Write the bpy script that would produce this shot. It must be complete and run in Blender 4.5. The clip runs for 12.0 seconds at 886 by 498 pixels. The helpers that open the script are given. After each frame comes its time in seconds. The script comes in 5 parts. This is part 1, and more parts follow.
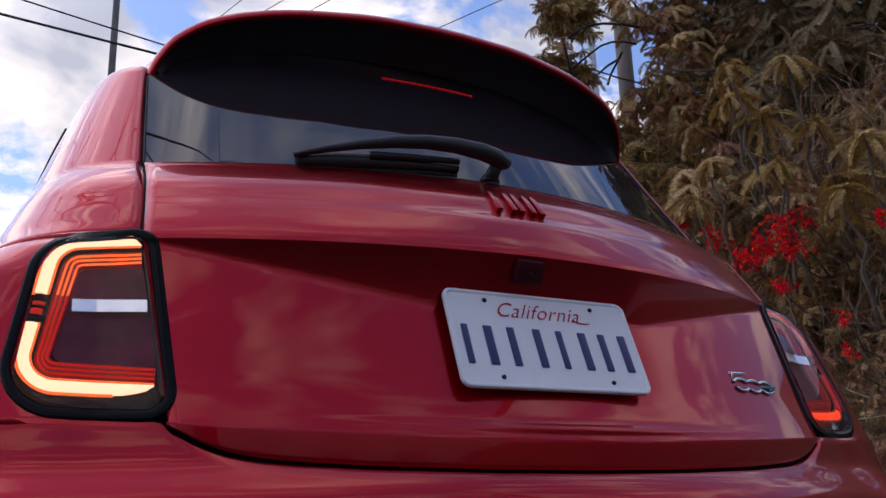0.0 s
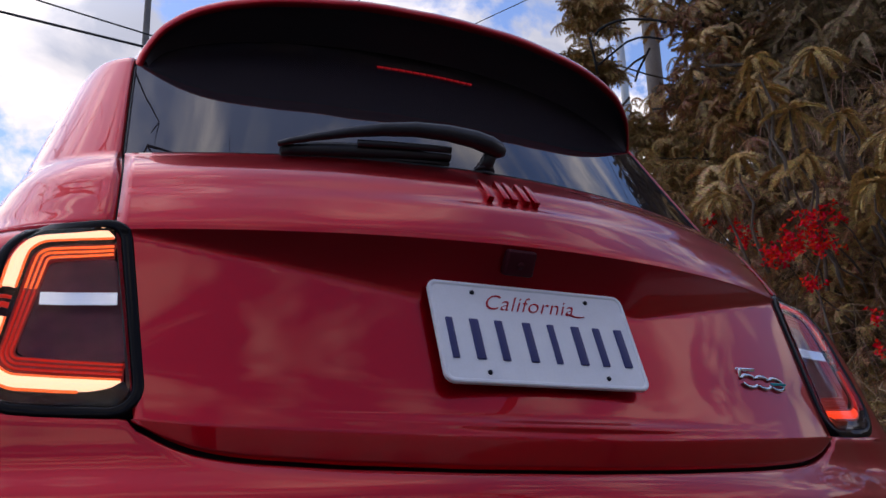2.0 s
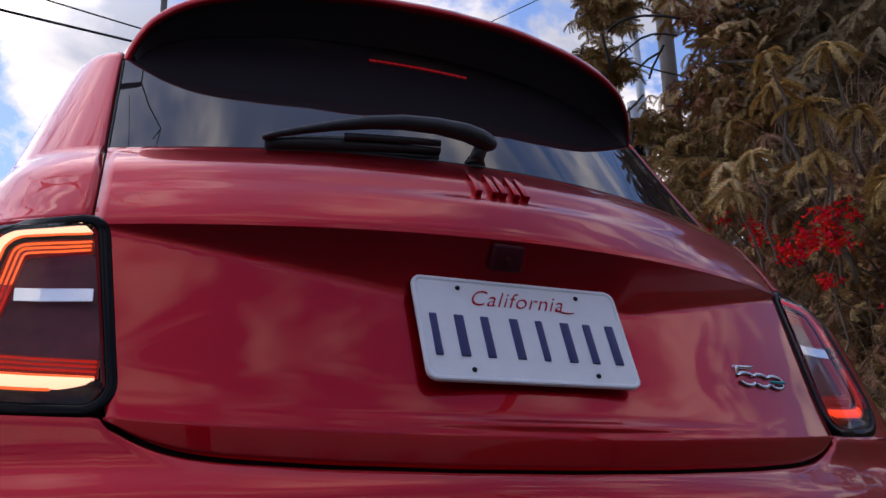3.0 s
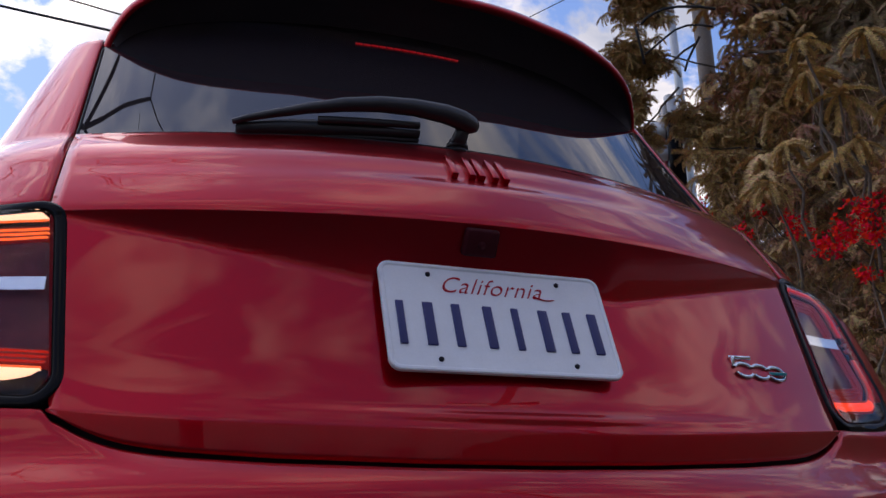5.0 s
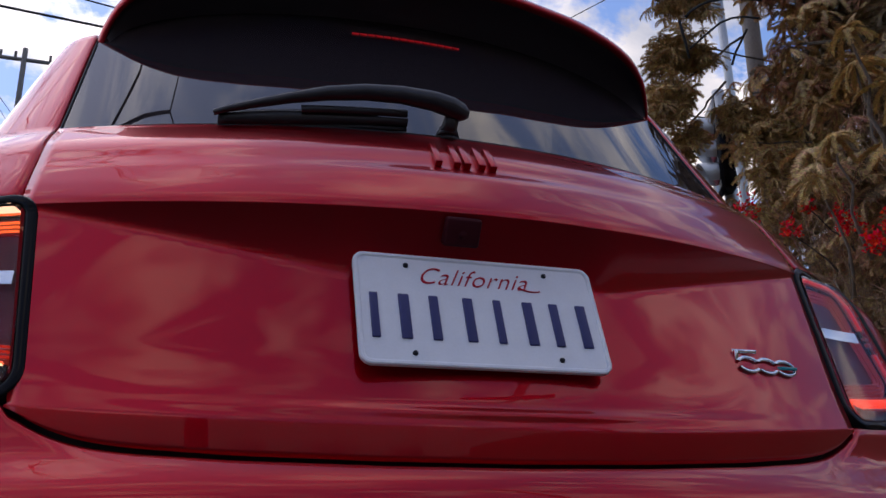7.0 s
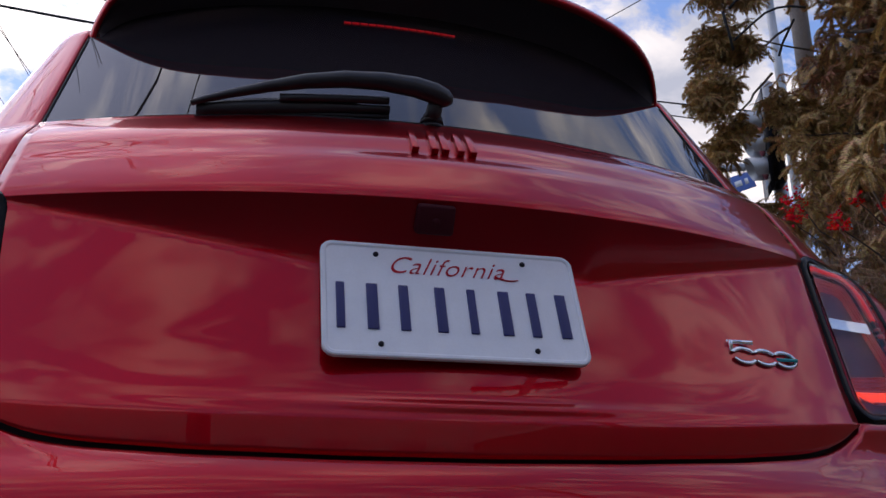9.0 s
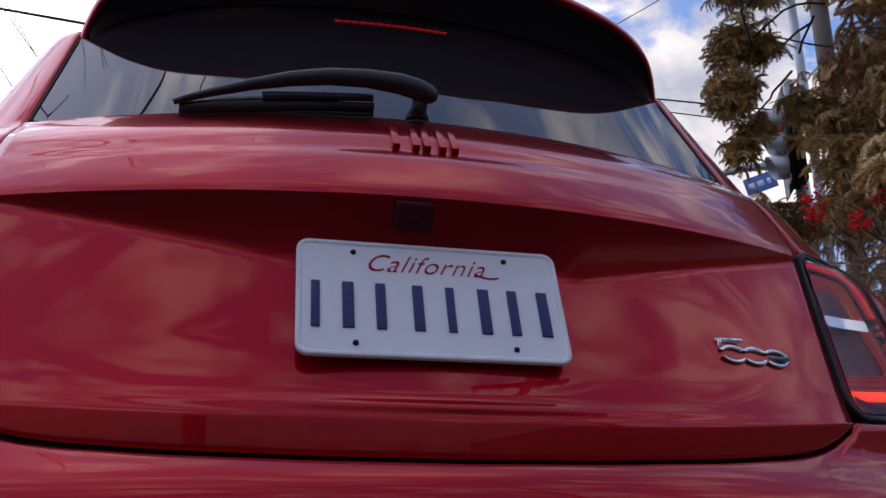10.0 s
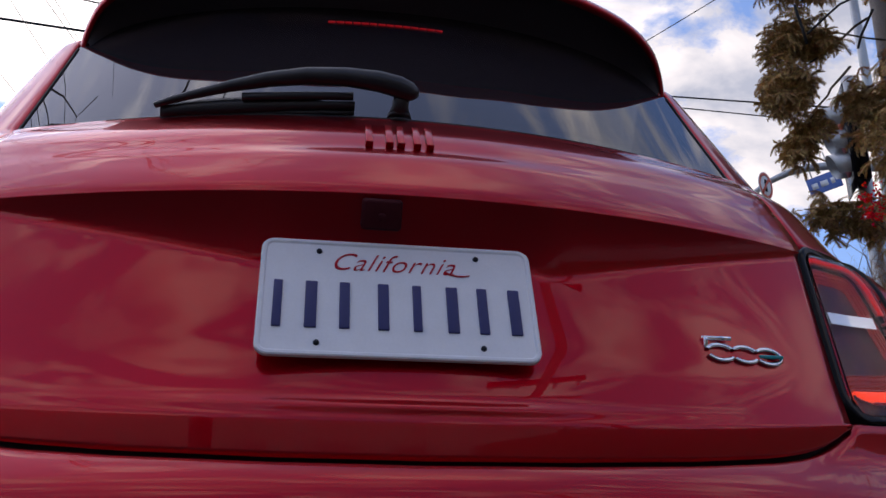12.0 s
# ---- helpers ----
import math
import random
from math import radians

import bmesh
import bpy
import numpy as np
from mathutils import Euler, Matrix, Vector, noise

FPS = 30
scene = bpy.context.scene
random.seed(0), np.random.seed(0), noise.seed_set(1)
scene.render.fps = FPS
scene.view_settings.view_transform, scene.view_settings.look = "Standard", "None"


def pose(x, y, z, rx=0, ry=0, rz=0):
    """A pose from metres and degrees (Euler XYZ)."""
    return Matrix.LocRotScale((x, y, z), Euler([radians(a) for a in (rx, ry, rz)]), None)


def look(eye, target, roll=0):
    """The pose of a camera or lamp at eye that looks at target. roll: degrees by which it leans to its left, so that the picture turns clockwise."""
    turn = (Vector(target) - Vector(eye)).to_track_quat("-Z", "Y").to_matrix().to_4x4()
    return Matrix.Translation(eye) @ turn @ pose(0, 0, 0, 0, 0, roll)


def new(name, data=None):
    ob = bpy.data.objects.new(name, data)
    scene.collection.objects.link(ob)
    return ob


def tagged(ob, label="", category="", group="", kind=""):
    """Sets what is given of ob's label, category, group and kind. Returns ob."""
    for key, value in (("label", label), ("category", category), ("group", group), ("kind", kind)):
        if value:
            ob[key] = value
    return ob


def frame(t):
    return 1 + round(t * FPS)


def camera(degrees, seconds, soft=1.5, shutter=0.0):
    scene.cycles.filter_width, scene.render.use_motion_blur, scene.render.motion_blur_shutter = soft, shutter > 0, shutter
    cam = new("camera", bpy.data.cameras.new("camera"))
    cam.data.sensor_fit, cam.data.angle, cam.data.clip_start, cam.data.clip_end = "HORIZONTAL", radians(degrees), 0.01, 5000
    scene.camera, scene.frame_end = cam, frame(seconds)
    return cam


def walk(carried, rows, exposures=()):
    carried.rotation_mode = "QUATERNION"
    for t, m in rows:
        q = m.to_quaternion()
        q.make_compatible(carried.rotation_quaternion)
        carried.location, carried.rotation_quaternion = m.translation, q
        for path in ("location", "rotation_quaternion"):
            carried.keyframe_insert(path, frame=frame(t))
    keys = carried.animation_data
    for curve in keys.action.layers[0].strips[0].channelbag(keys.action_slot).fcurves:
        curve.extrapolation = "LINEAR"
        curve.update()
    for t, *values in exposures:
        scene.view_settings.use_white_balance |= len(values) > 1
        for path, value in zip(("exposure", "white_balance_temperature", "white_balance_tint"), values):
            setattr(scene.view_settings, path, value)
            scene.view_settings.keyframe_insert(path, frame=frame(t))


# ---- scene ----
cam = camera(52.17, 12.0)
PATH = [
    (0, look((-0.7085, -1.0267, 0.5286), (-0.2642, -0.1897, 0.8481), -2.628)),
    (0.5, look((-0.6910, -1.0203, 0.5304), (-0.2518, -0.1808, 0.8503), -2.559)),
    (1, look((-0.6727, -1.0143, 0.5284), (-0.2412, -0.1712, 0.8492), -2.504)),
    (1.5, look((-0.6522, -1.0117, 0.5306), (-0.2309, -0.1630, 0.8505), -2.374)),
    (2, look((-0.6284, -1.0054, 0.5296), (-0.2159, -0.1532, 0.8514), -2.296)),
    (2.5, look((-0.6028, -1.0025, 0.5293), (-0.1975, -0.1462, 0.8495), -2.224)),
    (3, look((-0.5787, -0.9971, 0.5308), (-0.1832, -0.1370, 0.8528), -2.108)),
    (5, look((-0.4736, -0.9793, 0.5286), (-0.1202, -0.1010, 0.8509), -1.696)),
    (5.5, look((-0.4481, -0.9765, 0.5291), (-0.1082, -0.0934, 0.8527), -1.596)),
    (6, look((-0.4233, -0.9726, 0.5278), (-0.0947, -0.0854, 0.8515), -1.460)),
    (6.5, look((-0.3991, -0.9696, 0.5267), (-0.0857, -0.0771, 0.8511), -1.381)),
    (7, look((-0.3750, -0.9659, 0.5272), (-0.0757, -0.0690, 0.8526), -1.200)),
    (9, look((-0.2764, -0.9558, 0.5236), (-0.0307, -0.0432, 0.8502), -0.732)),
    (9.5, look((-0.2497, -0.9542, 0.5234), (-0.0154, -0.0390, 0.8512), -0.703)),
    (10, look((-0.2239, -0.9525, 0.5229), (-0.0023, -0.0346, 0.8520), -0.579)),
    (10.5, look((-0.1960, -0.9522, 0.5213), (0.0121, -0.0318, 0.8522), -0.461)),
    (11, look((-0.1688, -0.9499, 0.5216), (0.0218, -0.0263, 0.8545), -0.326)),
    (11.5, look((-0.1421, -0.9498, 0.5204), (0.0321, -0.0239, 0.8554), -0.192)),
    (12, look((-0.1166, -0.9498, 0.5193), (0.0388, -0.0211, 0.8562), -0.026)),
]
walk(cam, PATH, exposures=((0, 0.18), (4, 0.16), (9, 0.10), (12, 0.10)))

# ---------------------------------------------------------------- light
SUN_EL, SUN_AZ = radians(55), radians(-35)   # the sun stands high ahead, behind thin cloud
world = bpy.data.worlds.new("sky")
scene.world = world
world.use_nodes = True
wn, wl = world.node_tree.nodes, world.node_tree.links
wn.clear()
w_out = wn.new("ShaderNodeOutputWorld")
w_bg = wn.new("ShaderNodeBackground")
w_sky = wn.new("ShaderNodeTexSky")
w_sky.sky_type = "NISHITA"
w_sky.sun_disc = False
w_sky.sun_elevation, w_sky.sun_rotation = SUN_EL, SUN_AZ
w_sky.air_density, w_sky.dust_density, w_sky.ozone_density = 1.0, 0.7, 2.0
w_tc = wn.new("ShaderNodeTexCoord")
w_map = wn.new("ShaderNodeMapping")
w_map.inputs["Scale"].default_value = (1.0, 1.0, 1.7)
w_map.inputs["Location"].default_value = (0.35, 0.2, 0.1)
w_noise = wn.new("ShaderNodeTexNoise")
w_noise.inputs["Scale"].default_value = 5.0
w_noise.inputs["Detail"].default_value = 10.0
w_noise.inputs["Roughness"].default_value = 0.58
w_noise.inputs["Distortion"].default_value = 0.2
w_ramp = wn.new("ShaderNodeValToRGB")
w_ramp.color_ramp.elements[0].position, w_ramp.color_ramp.elements[0].color = 0.445, (0, 0, 0, 1)
w_ramp.color_ramp.elements[1].position, w_ramp.color_ramp.elements[1].color = 0.515, (1, 1, 1, 1)
w_noise2 = wn.new("ShaderNodeTexNoise")
w_noise2.inputs["Scale"].default_value = 6.5
w_noise2.inputs["Detail"].default_value = 9.0
w_noise2.inputs["Distortion"].default_value = 0.4
w_cloud = wn.new("ShaderNodeValToRGB")
w_cloud.color_ramp.elements[0].position, w_cloud.color_ramp.elements[0].color = 0.38, (4.0, 4.25, 5.2, 1)
w_cloud.color_ramp.elements[1].position, w_cloud.color_ramp.elements[1].color = 0.60, (9.4, 8.8, 8.7, 1)
w_mix = wn.new("ShaderNodeMix")
w_mix.data_type = "RGBA"
w_bg.inputs["Strength"].default_value = 0.128
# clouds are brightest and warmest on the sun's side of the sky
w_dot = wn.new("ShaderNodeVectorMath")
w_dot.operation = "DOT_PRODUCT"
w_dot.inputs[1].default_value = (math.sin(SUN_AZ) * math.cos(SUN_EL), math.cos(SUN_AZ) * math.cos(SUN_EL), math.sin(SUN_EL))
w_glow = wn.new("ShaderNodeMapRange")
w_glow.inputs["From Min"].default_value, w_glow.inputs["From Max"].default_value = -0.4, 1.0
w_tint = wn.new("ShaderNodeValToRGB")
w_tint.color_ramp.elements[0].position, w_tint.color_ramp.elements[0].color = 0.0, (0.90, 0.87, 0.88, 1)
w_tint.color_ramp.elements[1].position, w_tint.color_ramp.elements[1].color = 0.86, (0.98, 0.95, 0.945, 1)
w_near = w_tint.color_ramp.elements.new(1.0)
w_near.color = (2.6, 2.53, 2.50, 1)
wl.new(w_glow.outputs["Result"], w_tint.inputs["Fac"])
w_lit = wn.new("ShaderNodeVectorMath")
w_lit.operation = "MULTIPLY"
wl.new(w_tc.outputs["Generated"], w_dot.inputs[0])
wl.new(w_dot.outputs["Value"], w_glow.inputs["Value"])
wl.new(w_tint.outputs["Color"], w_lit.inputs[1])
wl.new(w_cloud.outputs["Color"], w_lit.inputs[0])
wl.new(w_tc.outputs["Generated"], w_map.inputs["Vector"])
wl.new(w_map.outputs["Vector"], w_noise.inputs["Vector"])
wl.new(w_map.outputs["Vector"], w_noise2.inputs["Vector"])
w_thick = wn.new("ShaderNodeMath")   # cloud thickens towards the sun
w_thick.operation = "MULTIPLY_ADD"
w_thick.inputs[1].default_value = 0.14
wl.new(w_glow.outputs["Result"], w_thick.inputs[0])
wl.new(w_noise.outputs["Fac"], w_thick.inputs[2])
w_shift = wn.new("ShaderNodeMath")
w_shift.operation = "SUBTRACT"
w_shift.inputs[1].default_value = 0.11
wl.new(w_thick.outputs[0], w_shift.inputs[0])
wl.new(w_shift.outputs[0], w_ramp.inputs["Fac"])
wl.new(w_noise2.outputs["Fac"], w_cloud.inputs["Fac"])
# streaks of thin high cloud overhead, on a flat layer
w_sep = wn.new("ShaderNodeSeparateXYZ")
wl.new(w_tc.outputs["Generated"], w_sep.inputs["Vector"])
w_up = wn.new("ShaderNodeMath")
w_up.operation = "MAXIMUM"
w_up.inputs[1].default_value = 0.05
wl.new(w_sep.outputs["Z"], w_up.inputs[0])
w_lift = wn.new("ShaderNodeMath")
w_lift.operation = "ADD"
w_lift.inputs[1].default_value = 0.12
wl.new(w_up.outputs[0], w_lift.inputs[0])
w_flat = wn.new("ShaderNodeCombineXYZ")
for axis in "XY":
    w_div = wn.new("ShaderNodeMath")
    w_div.operation = "DIVIDE"
    wl.new(w_sep.outputs[axis], w_div.inputs[0])
    wl.new(w_lift.outputs[0], w_div.inputs[1])
    wl.new(w_div.outputs[0], w_flat.inputs[axis])
w_turn = wn.new("ShaderNodeMapping")
w_turn.inputs["Rotation"].default_value = (0, 0, radians(20))
w_turn.inputs["Scale"].default_value = (0.9, 2.8, 1.0)
w_turn.inputs["Location"].default_value = (5.3, 2.6, 0.0)
wl.new(w_flat.outputs["Vector"], w_turn.inputs["Vector"])
w_cirrus = wn.new("ShaderNodeTexNoise")
w_cirrus.inputs["Scale"].default_value = 3.2
w_cirrus.inputs["Detail"].default_value = 9.0
w_cirrus.inputs["Roughness"].default_value = 0.58
w_cirrus.inputs["Distortion"].default_value = 0.7
wl.new(w_turn.outputs["Vector"], w_cirrus.inputs["Vector"])
w_thin = wn.new("ShaderNodeValToRGB")
w_thin.color_ramp.elements[0].position, w_thin.color_ramp.elements[0].color = 0.47, (0, 0, 0, 1)
w_thin.color_ramp.elements[1].position, w_thin.color_ramp.elements[1].color = 0.63, (1, 1, 1, 1)
wl.new(w_cirrus.outputs["Fac"], w_thin.inputs["Fac"])
w_high = wn.new("ShaderNodeMapRange")
w_high.interpolation_type = "SMOOTHSTEP"
w_high.inputs["From Min"].default_value, w_high.inputs["From Max"].default_value = 0.52, 0.64
wl.new(w_sep.outputs["Z"], w_high.inputs["Value"])
w_cover = wn.new("ShaderNodeMix")
w_cover.data_type = "RGBA"
wl.new(w_high.outputs["Result"], w_cover.inputs["Factor"])
wl.new(w_ramp.outputs["Color"], w_cover.inputs["A"])
wl.new(w_thin.outputs["Color"], w_cover.inputs["B"])
wl.new(w_cover.outputs["Result"], w_mix.inputs["Factor"])
w_blue = wn.new("ShaderNodeVectorMath")
w_blue.operation = "SCALE"
w_blue.inputs["Scale"].default_value = 2.0
wl.new(w_sky.outputs["Color"], w_blue.inputs[0])
w_mul = wn.new("ShaderNodeVectorMath")
w_mul.operation = "MULTIPLY"
wl.new(w_blue.outputs["Vector"], w_mul.inputs[0])
w_cap = wn.new("ShaderNodeVectorMath")
w_cap.operation = "MINIMUM"
w_cap.inputs[1].default_value = (0.56, 0.58, 0.70)
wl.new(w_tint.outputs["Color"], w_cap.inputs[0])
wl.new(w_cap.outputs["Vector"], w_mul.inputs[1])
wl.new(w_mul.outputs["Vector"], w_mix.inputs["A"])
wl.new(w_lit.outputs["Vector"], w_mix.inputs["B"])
wl.new(w_mix.outputs["Result"], w_bg.inputs["Color"])
wl.new(w_bg.outputs["Background"], w_out.inputs["Surface"])

sun = new("sun", bpy.data.lights.new("sun", "SUN"))
sun.data.energy, sun.data.angle, sun.data.color = 0.2, radians(100), (1.0, 0.95, 0.88)
sun.matrix_world = look((0, 0, 0), (-math.sin(SUN_AZ) * math.cos(SUN_EL), -math.cos(SUN_AZ) * math.cos(SUN_EL), -math.sin(SUN_EL)))


# ---------------------------------------------------------------- helpers
def material(name, color=(0.5, 0.5, 0.5), rough=0.5, metal=0.0, coat=0.0, emit=None, strength=0.0, transmission=0.0,
             vary=0.0, scale=8.0, bump=0.0, color2=None, scale2=60.0, ior=1.5, random_tint=0.0, coat_rough=0.02, depth=0.01):
    m = bpy.data.materials.new(name)
    m.use_nodes = True
    n, l = m.node_tree.nodes, m.node_tree.links
    b = n["Principled BSDF"]
    b.inputs["Base Color"].default_value = (*color, 1)
    b.inputs["Roughness"].default_value = rough
    b.inputs["Metallic"].default_value = metal
    b.inputs["Coat Weight"].default_value = coat
    b.inputs["Coat Roughness"].default_value = coat_rough
    b.inputs["IOR"].default_value = ior
    b.inputs["Transmission Weight"].default_value = transmission
    if emit:
        b.inputs["Emission Color"].default_value = (*emit, 1)
        b.inputs["Emission Strength"].default_value = strength
    if vary or color2 or bump or random_tint:
        tc = n.new("ShaderNodeTexCoord")
        big = n.new("ShaderNodeTexNoise")
        big.inputs["Scale"].default_value = scale
        big.inputs["Detail"].default_value = 6.0
        fine = n.new("ShaderNodeTexNoise")
        fine.inputs["Scale"].default_value = scale2
        fine.inputs["Detail"].default_value = 4.0
        l.new(tc.outputs["Object"], big.inputs["Vector"])
        l.new(tc.outputs["Object"], fine.inputs["Vector"])
        add = n.new("ShaderNodeMath")
        add.operation = "MULTIPLY_ADD"
        add.inputs[1].default_value = 0.6
        l.new(big.outputs["Fac"], add.inputs[0])
        half = n.new("ShaderNodeMath")
        half.operation = "MULTIPLY"
        half.inputs[1].default_value = 0.4
        l.new(fine.outputs["Fac"], half.inputs[0])
        l.new(half.outputs[0], add.inputs[2])
        ramp = n.new("ShaderNodeValToRGB")
        c2 = color2 or tuple(min(1, c * (1 + vary)) for c in color)
        c1 = color if color2 else tuple(c * (1 - vary) for c in color)
        ramp.color_ramp.elements[0].position, ramp.color_ramp.elements[0].color = 0.36, (*c1, 1)
        ramp.color_ramp.elements[1].position, ramp.color_ramp.elements[1].color = 0.64, (*c2, 1)
        l.new(add.outputs[0], ramp.inputs["Fac"])
        source = ramp.outputs["Color"]
        if random_tint:
            geo = n.new("ShaderNodeNewGeometry")
            hsv = n.new("ShaderNodeHueSaturation")
            rng = n.new("ShaderNodeMapRange")
            rng.inputs["To Min"].default_value, rng.inputs["To Max"].default_value = 1 - random_tint, 1 + random_tint
            l.new(geo.outputs["Random Per Island"], rng.inputs["Value"])
            l.new(rng.outputs["Result"], hsv.inputs["Value"])
            l.new(source, hsv.inputs["Color"])
            mul = n.new("ShaderNodeMath")
            mul.operation = "MULTIPLY"
            mul.inputs[1].default_value = 7.31
            frac = n.new("ShaderNodeMath")
            frac.operation = "FRACT"
            hue = n.new("ShaderNodeMapRange")
            hue.inputs["To Min"].default_value, hue.inputs["To Max"].default_value = 0.5 - 0.08 * random_tint, 0.5 + 0.08 * random_tint
            l.new(geo.outputs["Random Per Island"], mul.inputs[0])
            l.new(mul.outputs[0], frac.inputs[0])
            l.new(frac.outputs[0], hue.inputs["Value"])
            l.new(hue.outputs["Result"], hsv.inputs["Hue"])
            source = hsv.outputs["Color"]
        l.new(source, b.inputs["Base Color"])
        if bump:
            bp = n.new("ShaderNodeBump")
            bp.inputs["Strength"].default_value = bump
            bp.inputs["Distance"].default_value = depth
            l.new(fine.outputs["Fac"], bp.inputs["Height"])
            l.new(bp.outputs["Normal"], b.inputs["Normal"])
    return m


def place(ob, parent):
    if parent is not None:
        ob.parent = parent
    return ob


def mesh_part(name, verts, faces, mat, parent=None, label="", smooth=True, thick=0.0, bevel=0.0, offset=-1.0):
    me = bpy.data.meshes.new(name)
    me.from_pydata([tuple(v) for v in verts], [], faces)
    me.update()
    ob = new(name, me)
    me.materials.append(mat)
    if smooth:
        me.polygons.foreach_set("use_smooth", [True] * len(me.polygons))
    if thick:
        s = ob.modifiers.new("thickness", "SOLIDIFY")
        s.thickness, s.offset = thick, offset
    if bevel:
        b = ob.modifiers.new("edge", "BEVEL")
        b.width, b.segments, b.limit_method = bevel, 2, "ANGLE"
    if label:
        ob["label"] = label
    return place(ob, parent)


def part(name, bm, mat, parent=None, label="", smooth=True):
    me = bpy.data.meshes.new(name)
    bm.normal_update()
    bm.to_mesh(me)
    bm.free()
    me.materials.append(mat)
    if smooth:
        me.polygons.foreach_set("use_smooth", [True] * len(me.polygons))
    ob = new(name, me)
    if label:
        ob["label"] = label
    return place(ob, parent)


def empty(name, at=(0, 0, 0), label="", category="", group="", kind=""):
    ob = new(name)
    ob.location = at
    return tagged(ob, label, category, group, kind)


def sheet(rows, flip=False):
    """Verts and quads of a grid of rows."""
    n = len(rows[0])
    verts = [p for r in rows for p in r]
    faces = []
    for i in range(len(rows) - 1):
        for j in range(n - 1):
            q = (i * n + j, i * n + j + 1, (i + 1) * n + j + 1, (i + 1) * n + j)
            faces.append(q[::-1] if flip else q)
    return verts, faces


def box_bm(bm, size, m):
    g = bmesh.ops.create_cube(bm, size=1.0)
    bmesh.ops.transform(bm, matrix=m @ Matrix.Diagonal((*size, 1)), verts=g["verts"])
    return g["verts"]


def bevel_all(bm, w, seg=2):
    bmesh.ops.bevel(bm, geom=bm.edges[:], offset=w, segments=seg, affect="EDGES", profile=0.5, clamp_overlap=True)


def tube(bm, pts, radii, sides=8, caps=True):
    """A tapered tube along points."""
    pts = [Vector(p) for p in pts]
    rings = []
    for i, p in enumerate(pts):
        d = (pts[min(i + 1, len(pts) - 1)] - pts[max(i - 1, 0)]).normalized()
        a = d.orthogonal().normalized() if i == 0 else (rings_a - d * rings_a.dot(d)).normalized()
        rings_a = a
        b = d.cross(a)
        r = radii[i] if isinstance(radii, (list, tuple)) else radii
        rings.append([bm.verts.new(p + (a * math.cos(k * math.tau / sides) + b * math.sin(k * math.tau / sides)) * r) for k in range(sides)])
    for r0, r1 in zip(rings, rings[1:]):
        for k in range(sides):
            bm.faces.new((r0[k], r0[(k + 1) % sides], r1[(k + 1) % sides], r1[k]))
    if caps:
        bm.faces.new(rings[0][::-1])
        bm.faces.new(rings[-1])


def lerp_table(table, v):
    xs = [t[0] for t in table]
    if v <= xs[0]:
        return table[0][1]
    for (a, fa), (b, fb) in zip(table, table[1:]):
        if v <= b:
            return fa + (fb - fa) * (v - a) / (b - a)
    return table[-1][1]


def soft_table(table, v, w=0.012):
    return sum(lerp_table(table, v + w * k) for k in (-2, -1, 0, 1, 2)) / 5


def spread(a, b, n):
    return [a + (b - a) * i / (n - 1) for i in range(n)]


# ---------------------------------------------------------------- materials
PAINT = material("red car paint", (0.445, 0.0003, 0.0085), rough=0.35, metal=0.88, coat=1.0, coat_rough=0.003)
PAINT.node_tree.nodes["Principled BSDF"].inputs["Coat IOR"].default_value = 1.42
PAINT.node_tree.nodes["Principled BSDF"].inputs["Specular IOR Level"].default_value = 0.0
GLASS = material("tinted window glass", (0.034, 0.027, 0.031), rough=0.0, transmission=0.25, ior=1.52)
BLACK = material("gloss black plastic", (0.006, 0.005, 0.006), rough=0.12, ior=1.2)
RUBBER = material("black rubber", (0.018, 0.016, 0.017), rough=0.62, bump=0.15, scale2=400, depth=0.0006)
UNDERSIDE = material("dull black plum plastic", (0.055, 0.042, 0.048), rough=0.6, bump=0.1, scale2=500, depth=0.0005)
SATIN = material("satin black plastic", (0.020, 0.018, 0.020), rough=0.36, bump=0.1, scale2=500, depth=0.0005)
CHROME = material("chrome", (0.85, 0.86, 0.9), rough=0.08, metal=1.0)
TEAL = material("teal enamel", (0.02, 0.30, 0.32), rough=0.2, coat=0.5)
PLATE_WHITE = material("white plate sheeting", (0.93, 0.93, 0.95), rough=0.5, coat=0.08, vary=0.03, scale=30, bump=0.05, scale2=300, depth=0.0005)
PLATE_BLUE = material("dark blue plate ink", (0.028, 0.028, 0.14), rough=0.35)
PLATE_RED = material("red plate ink", (0.50, 0.006, 0.022), rough=0.6, ior=1.3)
# black part coloured dark red, the tone of the shaded hollow round it
CAMERA_DARK = material("plastic toned to the dark hollow", (0.060, 0.005, 0.010), rough=0.6, ior=1.25)
STEEL = material("dark screw steel", (0.02, 0.02, 0.025), rough=0.4, metal=0.8)
LAMP_DARK = material("smoked lamp interior", (0.15, 0.030, 0.042), rough=0.4, ior=1.2, vary=0.3, scale=14)
LAMP_RED = material("red lamp plastic", (0.06, 0.002, 0.002), rough=0.3, coat=0.1, emit=(1.0, 0.010, 0.006), strength=0.09)
LAMP_HOT = material("lit lamp strip", (0.8, 0.2, 0.1), rough=0.3, emit=(1.0, 0.57, 0.36), strength=1.3)
# orange of the upper lines and of the strip's painted edge falloff
LAMP_RIM = material("orange lamp strip edge", (0.3, 0.03, 0.015), rough=0.4, ior=1.2, emit=(1.0, 0.14, 0.03), strength=1.0)
# right lamp's weaker, redder copies of LAMP_HOT, coloured for its oblique view
LAMP_DIMMED = material("lamp strip dimmed for oblique view", (0.25, 0.008, 0.006), rough=0.4, ior=1.2, emit=(1.0, 0.012, 0.012), strength=0.30)
